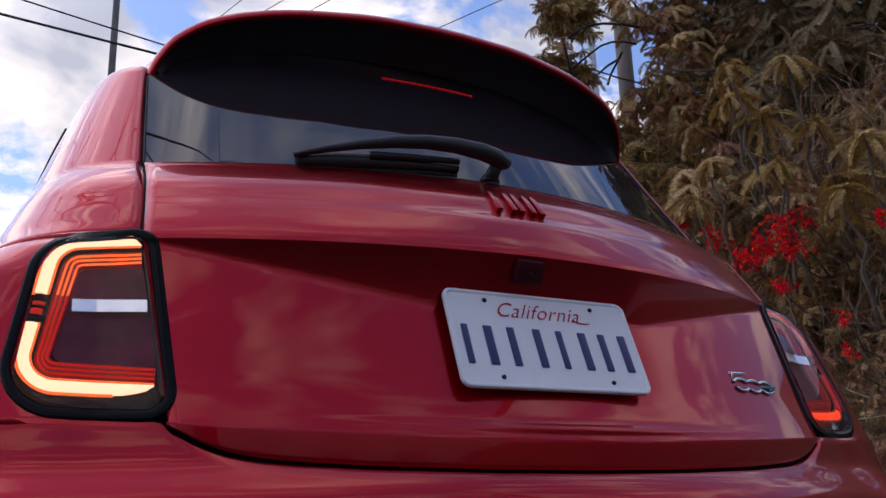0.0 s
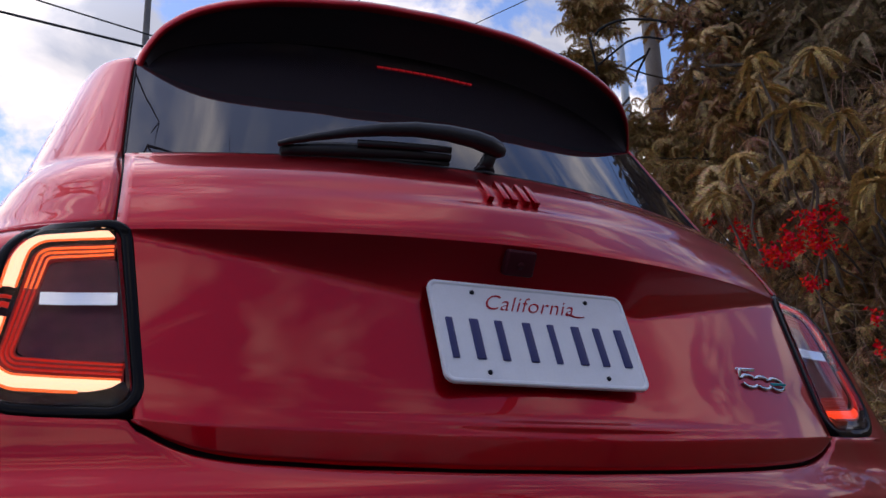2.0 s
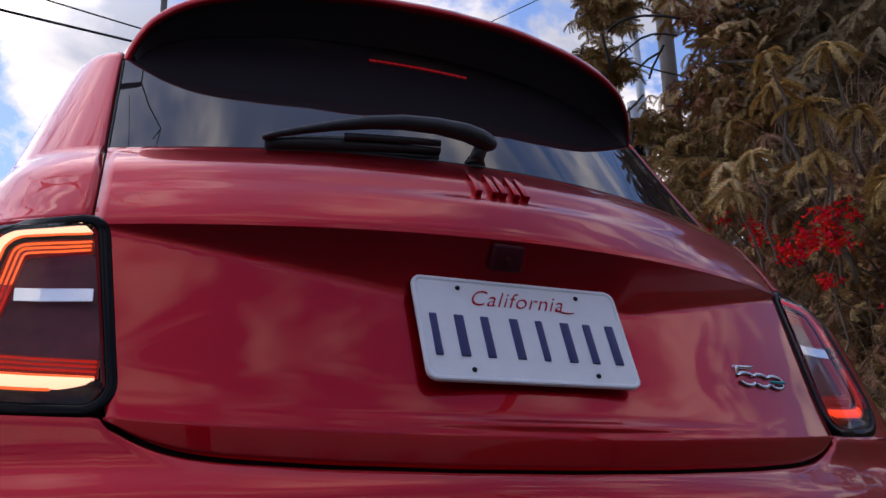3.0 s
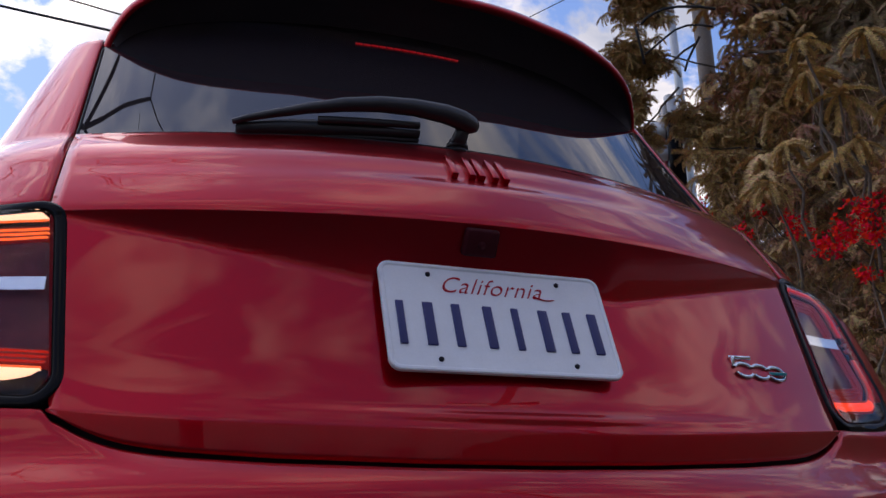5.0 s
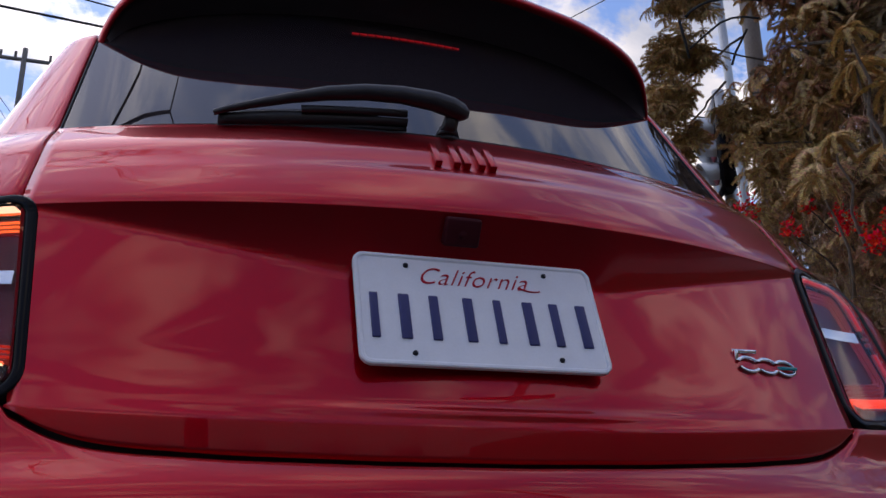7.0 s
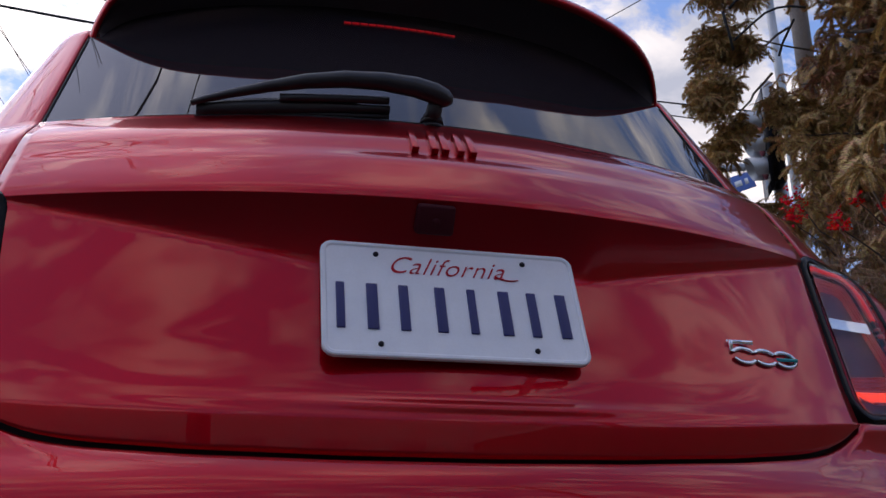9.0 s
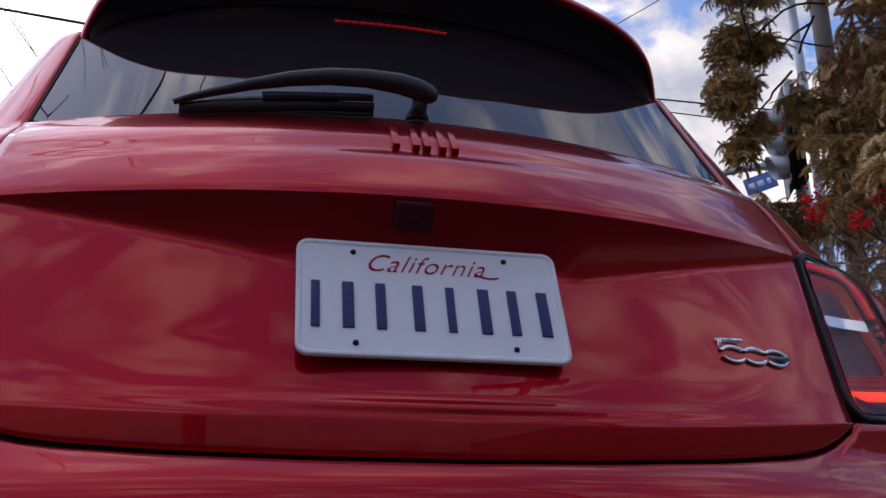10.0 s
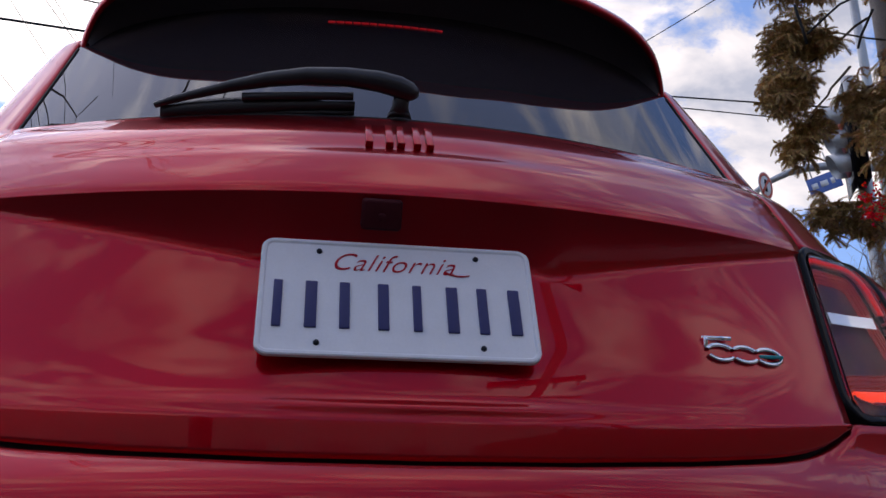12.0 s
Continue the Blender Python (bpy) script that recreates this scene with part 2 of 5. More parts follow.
LAMP_DIMMED_LOW = material("lower lamp strip dimmed for oblique view", (0.25, 0.015, 0.008), rough=0.4, ior=1.2, emit=(1.0, 0.055, 0.012), strength=0.95)
LAMP_LINE = material("lit thin lamp line", (0.2, 0.01, 0.006), rough=0.4, ior=1.2, emit=(1.0, 0.030, 0.010), strength=0.34)
LAMP_WHITE = material("white reflector bar", (0.93, 0.94, 0.97), rough=0.16, metal=0.75, vary=0.05, scale=40)
BRAKE = material("dim brake lamp", (0.10, 0.002, 0.003), rough=0.4, emit=(1.0, 0.008, 0.02), strength=0.17)
LENS = material("clear lamp cover", (1, 1, 1), rough=0.0, transmission=1.0, ior=1.17)
CABIN = material("dark cabin trim", (0.02, 0.02, 0.022), rough=0.8, vary=0.2)
TYRE = material("tyre rubber", (0.02, 0.02, 0.02), rough=0.8, bump=0.3, scale2=90)
ALLOY = material("grey alloy", (0.45, 0.45, 0.47), rough=0.3, metal=0.9)
ASPHALT = material("asphalt", (0.030, 0.030, 0.032), rough=0.9, color2=(0.062, 0.060, 0.058), scale=1.2, bump=0.5, scale2=120)
CONCRETE = material("concrete", (0.22, 0.21, 0.20), rough=0.9, color2=(0.34, 0.33, 0.31), scale=1.5, bump=0.3, scale2=80)
SOIL = material("dry soil and litter", (0.11, 0.078, 0.052), rough=1.0, color2=(0.24, 0.17, 0.11), scale=3.0, bump=0.9, scale2=30, depth=0.04)
BARK = material("grey brown bark", (0.055, 0.042, 0.032), rough=0.95, color2=(0.14, 0.11, 0.085), scale=6, bump=0.8, scale2=40, depth=0.02)
STEM = material("grey brown stems", (0.10, 0.078, 0.058), rough=0.95, color2=(0.20, 0.155, 0.115), scale=9, bump=0.5, scale2=70)
TWIG = material("dry twigs", (0.188, 0.116, 0.072), rough=0.95, color2=(0.450, 0.286, 0.180), scale=4, random_tint=0.4)
LEAF = material("olive needle leaves", (0.285, 0.170, 0.056), rough=0.6, color2=(0.610, 0.390, 0.140), scale=1.6, random_tint=0.45)
LEAF_OLIVE = material("dark olive sprays", (0.244, 0.150, 0.047), rough=0.6, color2=(0.510, 0.320, 0.109), scale=2.2, random_tint=0.45)
LEAF_PALE = material("pale olive fronds", (0.281, 0.184, 0.055), rough=0.6, color2=(0.614, 0.408, 0.135), scale=3.0, random_tint=0.35)
LEAF_DRY = material("dry brown leaves", (0.253, 0.110, 0.050), rough=0.75, color2=(0.460, 0.236, 0.113), scale=1.6, random_tint=0.4)
# darkened copy of LEAF that stands for shade inside the crowns
LEAF_SHADE = material("leaves darkened for inner shade", (0.116, 0.076, 0.034), rough=0.7, color2=(0.255, 0.165, 0.066), scale=1.4, random_tint=0.4)
LEAF_YOUNG = material("yellowish young shoots", (0.50, 0.30, 0.075), rough=0.6, color2=(0.72, 0.47, 0.15), scale=5.0, random_tint=0.3)
PETAL = material("crimson flower bracts", (0.72, 0.005, 0.012), rough=0.85, ior=1.2, color2=(0.88, 0.012, 0.022), scale=6, random_tint=0.14)
WOODPOLE = material("weathered pole timber", (0.20, 0.165, 0.14), rough=0.9, color2=(0.30, 0.26, 0.23), scale=2, bump=0.5, scale2=60)
DARKPOLE = material("dark pole timber", (0.12, 0.105, 0.095), rough=0.9, color2=(0.20, 0.18, 0.165), scale=2, bump=0.4, scale2=60)
GALV = material("galvanised steel", (0.42, 0.43, 0.44), rough=0.45, metal=0.7, vary=0.12, scale=5)
CABLE = material("black cable", (0.012, 0.012, 0.013), rough=0.7)
SIGN_BLUE = material("blue sign sheeting", (0.09, 0.16, 0.46), rough=0.4, vary=0.08)
SIGN_WHITE = material("white sign sheeting", (0.78, 0.78, 0.77), rough=0.4, vary=0.04)
SIGN_RED = material("faded red sign sheeting", (0.60, 0.11, 0.06), rough=0.4)
STUCCO = material("stucco wall", (0.36, 0.33, 0.29), rough=0.9, color2=(0.52, 0.48, 0.42), scale=0.8, bump=0.3, scale2=50)
# mid-grey panes for low contrast against the wall
GREY_PANE = material("grey window glass", (0.16, 0.17, 0.18), rough=0.2, vary=0.2, scale=1.5)
ROOFING = material("dark roof felt", (0.06, 0.055, 0.05), rough=0.9, vary=0.2)
# ---------------------------------------------------------------- the car's rear form (car frame: x to its right, y towards its nose)
CX = 0.016


def plane_y(z):
    return 0.344 * (z - 0.8) + 0.008


def crease_z(x):
    return 0.9215 + 0.0145 * (x / 0.54) ** 2


def glass_z(x):
    return 1.094 + 0.006 * (x / 0.52) ** 2


def overhang(x):
    return 0.062 * max(0.0, 1 - (x / 0.56) ** 2)


def kink_z(x):
    return 0.6635 + 0.075 * x * x


FOOT = [(0, 0.623), (0.15, 0.625), (0.30, 0.631), (0.40, 0.639), (0.44, 0.645), (0.47, 0.653), (0.50, 0.667), (0.515, 0.676), (0.526, 0.686)]


def foot_z(x):
    """The tailgate's lower edge, which sweeps up into its corners."""
    return soft_table(FOOT, abs(x), 0.008)


def hollow_z(x):
    """Where the hollow under the crease begins."""
    return max(0.846 + 0.012 * max(0.0, 1 - (x / 0.152) ** 4), 0.934 - 0.225 * (0.56 - min(0.56, x)))


def lower_y(x, z):
    """The tailgate below its crease: a leaning face, a hollow under the crease, an undercut lip."""
    zk = kink_z(x)
    y = plane_y(max(z, zk)) + 0.27 * x * x
    if z < zk:
        y += 1.3 * (zk - z) ** 2 - 0.05 * (zk - z)
    else:   # a shallow swelling just over the kink
        y -= 0.0052 * math.exp(-(x / 0.21) ** 2) * math.exp(-((z - zk - 0.013) / 0.0065) ** 2)
    y -= 1.0 * max(0.0, 0.755 - max(z, zk)) ** 2   # the face turns up a little towards its foot
    zc, zs = crease_z(x), hollow_z(x)
    t = (z - zs) / max(1e-4, zc - zs)
    if t > 0:
        y -= overhang(x) * (0.72 * min(1, t) + 0.28 * min(1, t) ** 2.2)
    return y


RISE = [(0, 0), (0.03, 0.004), (0.075, 0.03), (0.19, 0.108), (0.37, 0.25), (0.45, 0.325), (0.60, 0.447), (0.70, 0.548), (0.78, 0.660), (0.90, 0.842), (1.0, 1.0)]


def upper_y(x, z):
    zc, zg = crease_z(x), glass_z(x)
    n = max(0.0, min(1.0, (z - zc) / (zg - zc)))
    a = lower_y(x, zc)
    b = 0.138 + 0.45 * x * x
    ledge = 0.0040 * math.exp(-(x / 0.17) ** 2) * math.tanh((n - 0.44) / 0.055) * math.exp(-((n - 0.44) / 0.20) ** 2)
    return a + (b - a) * soft_table(RISE, n, 0.02) + ledge


def glass_y(x, z):
    return 0.138 + 0.45 * x * x + 0.70 * (z - 1.094) + 0.10 * (z - 1.094) * (1.45 - z)


BUMPER = [(0.20, 0.02), (0.30, -0.045), (0.40, -0.085), (0.48, -0.098), (0.55, -0.098), (0.59, -0.088), (0.615, -0.068), (0.635, -0.046), (0.66, -0.040), (0.70, -0.034), (1.0, 0.069)]


def bumper_y(x, z):
    return soft_table(BUMPER, z, 0.006) + 0.27 * x * x


def rear_y(x, z):
    if z < 0.69:
        return bumper_y(x, z)
    if z < crease_z(x):
        return lower_y(x, z)
    if z < glass_z(x):
        return upper_y(x, z)
    return glass_y(x, z)


GAP = [(0.628, 0.40), (0.634, 0.455), (0.642, 0.487), (0.655, 0.508), (0.672, 0.519), (0.69, 0.524), (0.94, 0.550), (1.10, 0.535), (1.36, 0.513), (1.46, 0.505)]


def gap_x(z):
    return lerp_table(GAP, z)


SIDE = [(0.20, 0.79), (0.30, 0.815), (0.45, 0.835), (0.70, 0.83), (0.85, 0.805), (0.95, 0.755), (1.0, 0.728), (1.07, 0.702), (1.13, 0.680), (1.20, 0.659),
        (1.29, 0.632), (1.37, 0.601), (1.44, 0.556), (1.48, 0.52)]


def side_x(z):
    return soft_table(SIDE, z, 0.02)


def start_x(z):
    return lerp_table([(0.2, 0.60), (0.90, 0.60), (0.95, gap_x(0.95)), (1.46, 0.505)], z) if z < 0.95 else gap_x(z)


def corner(z, t):
    """From the rear face round the corner (t 0..1) to the flank."""
    x0 = start_x(z)
    y0 = rear_y(x0, z)
    slope = (rear_y(x0, z) - rear_y(x0 - 0.01, z)) / 0.01
    xs = max(side_x(z), x0 + 0.02)
    reach = xs - x0
    p0 = Vector((x0, y0))
    k = max(0.0, min(1.0, (0.97 - z) / 0.08))   # the corner is squarer below the crease
    p1 = p0 + Vector((1, slope * (1 - 0.4 * k))) * reach * (0.75 + 0.17 * k)
    p3 = Vector((xs, y0 + 0.22 + 1.2 * reach))
    p2 = p3 - Vector((0, 0.16 + 0.8 * reach + k * (0.04 + 0.22 * reach)))
    u = 1 - t
    p = p0 * u ** 3 + p1 * 3 * u * u * t + p2 * 3 * u * t * t + p3 * t ** 3
    return Vector((p.x, p.y, z))


def skin(q, z):
    """A point of the rear skin: q runs outwards from the middle."""
    x0 = start_x(z)
    a = abs(q)
    if a <= x0:
        return Vector((q, rear_y(a, z), z))
    done, last = x0, corner(z, 0)
    for k in range(1, 33):
        now = corner(z, k / 32)
        step = (now - last).length
        if done + step >= a:
            last = last.lerp(now, (a - done) / step)
            break
        done += step
        last = now
    return Vector((math.copysign(last.x, q), last.y, z))


def skin_normal(q, z):
    d = 0.004
    n = (skin(q + d, z) - skin(q - d, z)).cross(skin(q, z + d) - skin(q, z - d))
    return n.normalized()


car = empty("hatchback_car", (CX, 0, 0), "glossy red small hatchback with lit tail lamps, parked on the street", "car")

# tailgate
rows = []
for t in spread(0, 1, 7):
    row = []
    for q in spread(-0.526, 0.526, 81):
        z = foot_z(q) + max(0.0, kink_z(q) - foot_z(q)) * t
        row.append((q, lower_y(abs(q), z), z))
    rows.append(row)
for t in [i / 160 for i in range(1, 24)] + [i / 40 for i in range(6, 41)] + [0.988, 0.995]:
    row = []
    for q in spread(-1, 1, 81):
        z = kink_z(0.526 * q) + (crease_z(0.55 * q) - kink_z(0.526 * q)) * t
        x = q * gap_x(z)
        z = kink_z(x) + (crease_z(x) - kink_z(x)) * t
        row.append((x, lower_y(abs(x), z), z))
    rows.append(row)
rows[7:] = sorted(rows[7:], key=lambda r: r[40][2])
for t in [0.008, 0.02, 0.035] + [i / 44 for i in range(2, 45)]:
    row = []
    for s in spread(-1, 1, 81):
        z = crease_z(0.55 * s) * (1 - t) + glass_z(0.53 * s) * t
        x = s * gap_x(z)
        z = crease_z(x) * (1 - t) + glass_z(x) * t
        row.append((x, upper_y(abs(x), z), z))
    rows.append(row)
v, f = sheet(rows)
tailgate = mesh_part("tailgate", v, f, PAINT, car, "glossy red tailgate panel with a sharp crease", thick=0.012)

# rear window
rows = []
for t in spread(0, 1, 26):
    row = []
    for s in spread(-1, 1, 41):
        top = 1.452 - 0.11 * max(0.0, (abs(s) - 0.72) / 0.28) ** 1.2
        z = glass_z(0.53 * s) + 0.001 + (top - glass_z(0.53 * s)) * t
        x = s * (gap_x(z) - 0.0015)
        row.append((x, glass_y(abs(x), z) + 0.004, z))
    rows.append(row)
v, f = sheet(rows)
rear_window = mesh_part("rear_window", v, f, GLASS, car, "dark tinted rear window", thick=0.004)
rear_window.modifiers["thickness"].use_rim = False
# rubber strip under the window
bm = bmesh.new()
tube(bm, [(x, glass_y(abs(x), glass_z(x)) + 0.001, glass_z(x) + 0.001) for x in spread(-0.53, 0.53, 50)], 0.0028, 6)
part("window_seal", bm, RUBBER, rear_window, "thin black rubber seal")
for sgn in (-1, 1):
    bm = bmesh.new()
    tube(bm, [(sgn * (gap_x(z) - 0.0005), glass_y(gap_x(z) - 0.0005, z) + 0.003, z) for z in spread(1.10, 1.338, 30)], 0.0018, 6)
    part("window_seal", bm, RUBBER, rear_window, "thin black rubber seal")

# black gap between tailgate and body
for sgn in (-1, 1):
    rows = []
    for z in spread(0.94, 1.372, 44):
        g = gap_x(z)
        y = rear_y(g, z)
        rows.append([(sgn * (g - 0.003), y + 0.008, z), (sgn * (g + 0.004), y + 0.016, z), (sgn * (g + 0.010), y + 0.010, z)])
    v, f = sheet(rows, sgn < 0)
    mesh_part("tailgate_seal", v, f, RUBBER, car, "black rubber tailgate seal", thick=0.01)

# quarter panels and flanks
for sgn in (-1, 1):
    rows = []
    for z in spread(0.944, 1.455, 46):
        row = []
        for t in spread(0, 1, 26):
            p = corner(z, t)
            g = gap_x(z) + 0.0032
            if t == 0:
                p.x = max(p.x, g)
                p.y = rear_y(gap_x(z), z) + 0.004
            k = max(0.0, (z - 1.365) / 0.10) ** 1.4
            row.append((sgn * max(p.x, g), p.y + 0.24 * k * (1 - t), z))
        xs, y1 = row[-1][0], row[-1][1]
        for k in spread(0.1, 1, 10):
            y = y1 + (1.55 - y1) * k
            row.append((xs + sgn * 0.03 * math.sin(k * 1.5) * (1.5 - z) / 0.5, y, z))
        rows.append(row)
    v, f = sheet(rows, sgn < 0)
    mesh_part("quarter_panel", v, f, PAINT, car, "glossy red rear quarter panel", thick=0.01, offset=-1)
    rows = []
    for z in spread(1.05, 1.40, 16):
        y1 = corner(z, 1).y
        rows.append([(sgn * (side_x(z) + 0.006 + 0.03 * math.sin(k * 1.5) * (1.5 - z) / 0.5), y1 + (1.55 - y1) * k, z) for k in spread(0.08 + 0.25 * (z - 1.05), 1, 10)])
    v, f = sheet(rows, sgn < 0)
    mesh_part("side_window", v, f, GLASS, car, "dark tinted side window", thick=0.004)
    bm = bmesh.new()
    tube(bm, [(sgn * (side_x(z) + 0.0015), 0.66, z) for z in spread(1.17, 1.32, 14)], 0.0035, 8)
    part("window_trim", bm, RUBBER, car, "black side window trim")

# rear bumper: its upper edge follows the tailgate's foot, then runs under the lamps
qs = spread(-1.0, -0.56, 19) + spread(-0.55, 0.55, 111) + spread(0.56, 1.0, 19)


def bumper_top(q):
    a = abs(q)
    return foot_z(a) - 0.0095 if a < 0.53 else lerp_table([(0.53, 0.682), (0.536, 0.684), (0.70, 0.692), (0.73, 0.700), (1.0, 0.702)], a)


rows = []
for t in spread(0, 1, 44):
    rows.append([tuple(skin(q, 0.20 + (bumper_top(q) - 0.20) * t)) for q in qs])
for dy, dz in ((0.004, 0.003), (0.010, 0.004), (0.05, 0.002)):
    rows.append([(lambda p: (p.x, p.y + dy, p.z + dz))(skin(q, bumper_top(q))) for q in qs])
v, f = sheet(rows)
mesh_part("rear_bumper", v, f, PAINT, car, "glossy red rear bumper")
for sgn in (-1, 1):
    # flank skin beside the lamp
    rows = []
    for z in spread(0.685, 0.95, 30):
        q0 = lerp_table([(0.685, 0.61), (0.70, 0.655), (0.72, 0.684), (0.74, 0.690), (0.88, 0.672), (0.91, 0.662), (0.93, 0.648), (0.938, 0.63), (0.945, 0.56)], z)
        rows.append([(lambda p: (sgn * p.x, p.y, p.z))(skin(q, z)) for q in spread(q0, 1.0, 30)])
    v, f = sheet(rows, sgn < 0)
    mesh_part("flank", v, f, PAINT, car, thick=0.01)
# dark recess behind the gap under the tailgate
rows = [[(x, 0.27 * x * x - 0.012, z) for x in spread(-0.53, 0.53, 21)] for z in (0.58, 0.70)]
v, f = sheet(rows)
mesh_part("gap_lining", v, f, RUBBER, car, thick=0.02)

# roof
rows = []
for y in spread(0.53, 1.75, 24):
    zr = 1.522 - 0.05 * ((y - 1.05) / 0.7) ** 2
    w = 0.545 - 0.055 * max(0.0, (0.85 - y) / 0.32)
    ze = 1.452 - 0.22 * max(0.0, 0.78 - y)
    rows.append([(s * w, y, zr - (zr - ze) * abs(s) ** 2.6) for s in spread(-1, 1, 31)])
v, f = sheet(rows)
mesh_part("roof", v, f, PAINT, car, "glossy red roof", thick=0.02)

# spoiler
EDGE = [(0, 0.255, 1.437), (0.15, 0.264, 1.436), (0.30, 0.298, 1.430), (0.40, 0.335, 1.417), (0.46, 0.372, 1.398), (0.493, 0.410, 1.370), (0.505, 0.438, 1.335)]


def edge_point(u):
    """The spoiler's trailing edge, u 0 in the middle to 1 at its tip."""
    length, seg = 0.0, []
    for a, b in zip(EDGE, EDGE[1:]):
        d = (Vector(b) - Vector(a)).length
        seg.append((length, d, Vector(a), Vector(b)))
        length += d
    at = u * length
    for s, d, a, b in seg:
        if at <= s + d + 1e-9:
            return a.lerp(b, (at - s) / d)
    return Vector(EDGE[-1])


def soft_edge(u):
    ps = [edge_point(min(1, max(0, abs(u + 0.03 * k)))) for k in (-2, -1, 0, 1, 2)]
    p = sum(ps, Vector()) / 5
    return p.lerp(edge_point(abs(u)), max(0, (abs(u) - 0.94) / 0.06))


top_rows, low_rows = [[] for _ in range(10)], [[] for _ in range(7)]
for u in spread(-1, 1, 73):
    e = soft_edge(u)
    sg = -1 if u < 0 else 1
    a = abs(u)
    w = 0.53 * min(1, 1.06 * e.x / 0.505)
    roof_p = Vector((min(0.522, e.x * 1.03), 0.52, 1.505 - 0.118 * (min(1, e.x / 0.51)) ** 3))
    lip = e + Vector((0.010 * a, 0.004, 0.020 * (1 - 0.3 * a ** 4)))
    for k in range(9):
        t = k / 8
        if k == 0:
            p = e + Vector((0.0008 * a, -0.0010, 0.0025))
        elif k == 1:
            p = e + Vector((0.005 * a, -0.002, 0.011 * (1 - 0.3 * a ** 4)))
        else:
            s = (k - 2) / 6
            p = lip.lerp(roof_p, s)
            p.z += 0.022 * math.sin(s * math.pi) * (1 - a ** 4)
        top_rows[k + 1].append((sg * p.x, p.y, p.z))
    xi = max(0, e.x - 0.012 * a)
    zi = e.z - 0.010 + 0.006 * a
    inner = Vector((xi, glass_y(xi, zi) + 0.01, zi))
    for k in range(7):
        s = 0.14 + 0.86 * k / 6
        p = (e + Vector((0.0005 * a, -0.0022, 0.0015))).lerp(inner, s)
        p.z += 0.016 * math.sin(s * math.pi)
        low_rows[k].append((sg * p.x, p.y, p.z))
        if k == 0:   # the painted rim wraps round under the edge
            top_rows[0].append((sg * p.x, p.y, p.z - 0.0006))
spoiler = empty("roof_spoiler")
spoiler.parent = car
v, f = sheet(top_rows)
mesh_part("spoiler_top", v, f, PAINT, spoiler, "glossy red spoiler skin")
v, f = sheet(low_rows, True)
mesh_part("spoiler_underside", v, f, UNDERSIDE, spoiler, "dull black spoiler underside")
brake_light = empty("brake_light")
brake_light.parent = car
brake_light["label"] = "thin red high brake light, glowing dimly behind the glass"
for k in range(14):   # a row of small lit cells
    x0 = -0.108 + 0.0138 * k
    bm = bmesh.new()
    tube(bm, [(x, glass_y(abs(x), 1.378) + 0.003, 1.378) for x in spread(x0, x0 + 0.0118, 3)], 0.0019, 8)
    part("lit_cell", bm, BRAKE, brake_light)
# ---------------------------------------------------------------- tail lamps
def lamp_quad(d, inn):
    """Corners of the lamp's outline, shrunk by d: inner top, outer top, outer bottom, inner bottom (q, z)."""
    return [(0.548 + d + inn, 0.950 - d), (0.673 - d * 0.9, 0.943 - d), (0.712 - d, 0.697 + d), (0.526 + d + inn, 0.687 + d)]


def rounded(points, radii, seg=7):
    out, n = [], len(points)
    for i, p in enumerate(points):
        p, a, b = Vector(p), Vector(points[i - 1]), Vector(points[(i + 1) % n])
        da, db = (a - p).normalized(), (b - p).normalized()
        ang = da.angle(db)
        r = radii[i]
        cut = r / math.tan(ang / 2)
        c = p + (da + db).normalized() * (r / math.sin(ang / 2))
        s, e = p + da * cut - c, p + db * cut - c
        for k in range(seg):
            t = k / (seg - 1)
            v = s.lerp(e, t).normalized() * r
            out.append(tuple(c + v))
    return out


def lamp_loop(d, inn):
    corners = rounded(lamp_quad(d, inn), [max(0.006, 0.030 - d), max(0.010, 0.060 - d), max(0.010, 0.064 - d), max(0.006, 0.036 - d)], 10)
    out = []
    for k, (p, q) in enumerate(zip(corners, corners[1:] + corners[:1])):
        n = 12 if k % 10 == 9 else 1   # the straight sides follow the bowed skin
        out += [(p[0] + (q[0] - p[0]) * j / n, p[1] + (q[1] - p[1]) * j / n) for j in range(n)]
    return out


STRIP = [(0.562, 0.943), (0.661, 0.937), (0.695, 0.727), (0.548, 0.718)]   # corners of the lit C: inner top, outer top, outer bottom, inner bottom


def lamp_c(d, dq):
    """The open C of the lamp, d inside its outer line: along the top, down the outer edge, back along the bottom."""
    it, ot, ob_, ib = [(STRIP[0][0] + dq, STRIP[0][1] - d), (STRIP[1][0] - d * 0.92, STRIP[1][1] - d), (STRIP[2][0] - d, STRIP[2][1] + d), (STRIP[3][0] + dq, STRIP[3][1] + d)]
    arcs = rounded([it, ot, ob_, ib], [0.004, max(0.008, 0.042 - d), max(0.008, 0.046 - d), 0.004], 11)
    a1, a2 = arcs[11:22], arcs[22:33]
    line = lambda p, q, n: [(p[0] + (q[0] - p[0]) * k / n, p[1] + (q[1] - p[1]) * k / n) for k in range(n)]
    return line(it, a1[0], 10) + a1[:-1] + line(a1[-1], a2[0], 40) + a2[:-1] + line(a2[-1], ib, 12) + [ib]


def on_skin(q, z, off, sgn):
    p = skin(q, z) + skin_normal(q, z) * off
    return (sgn * p.x, p.y, p.z)


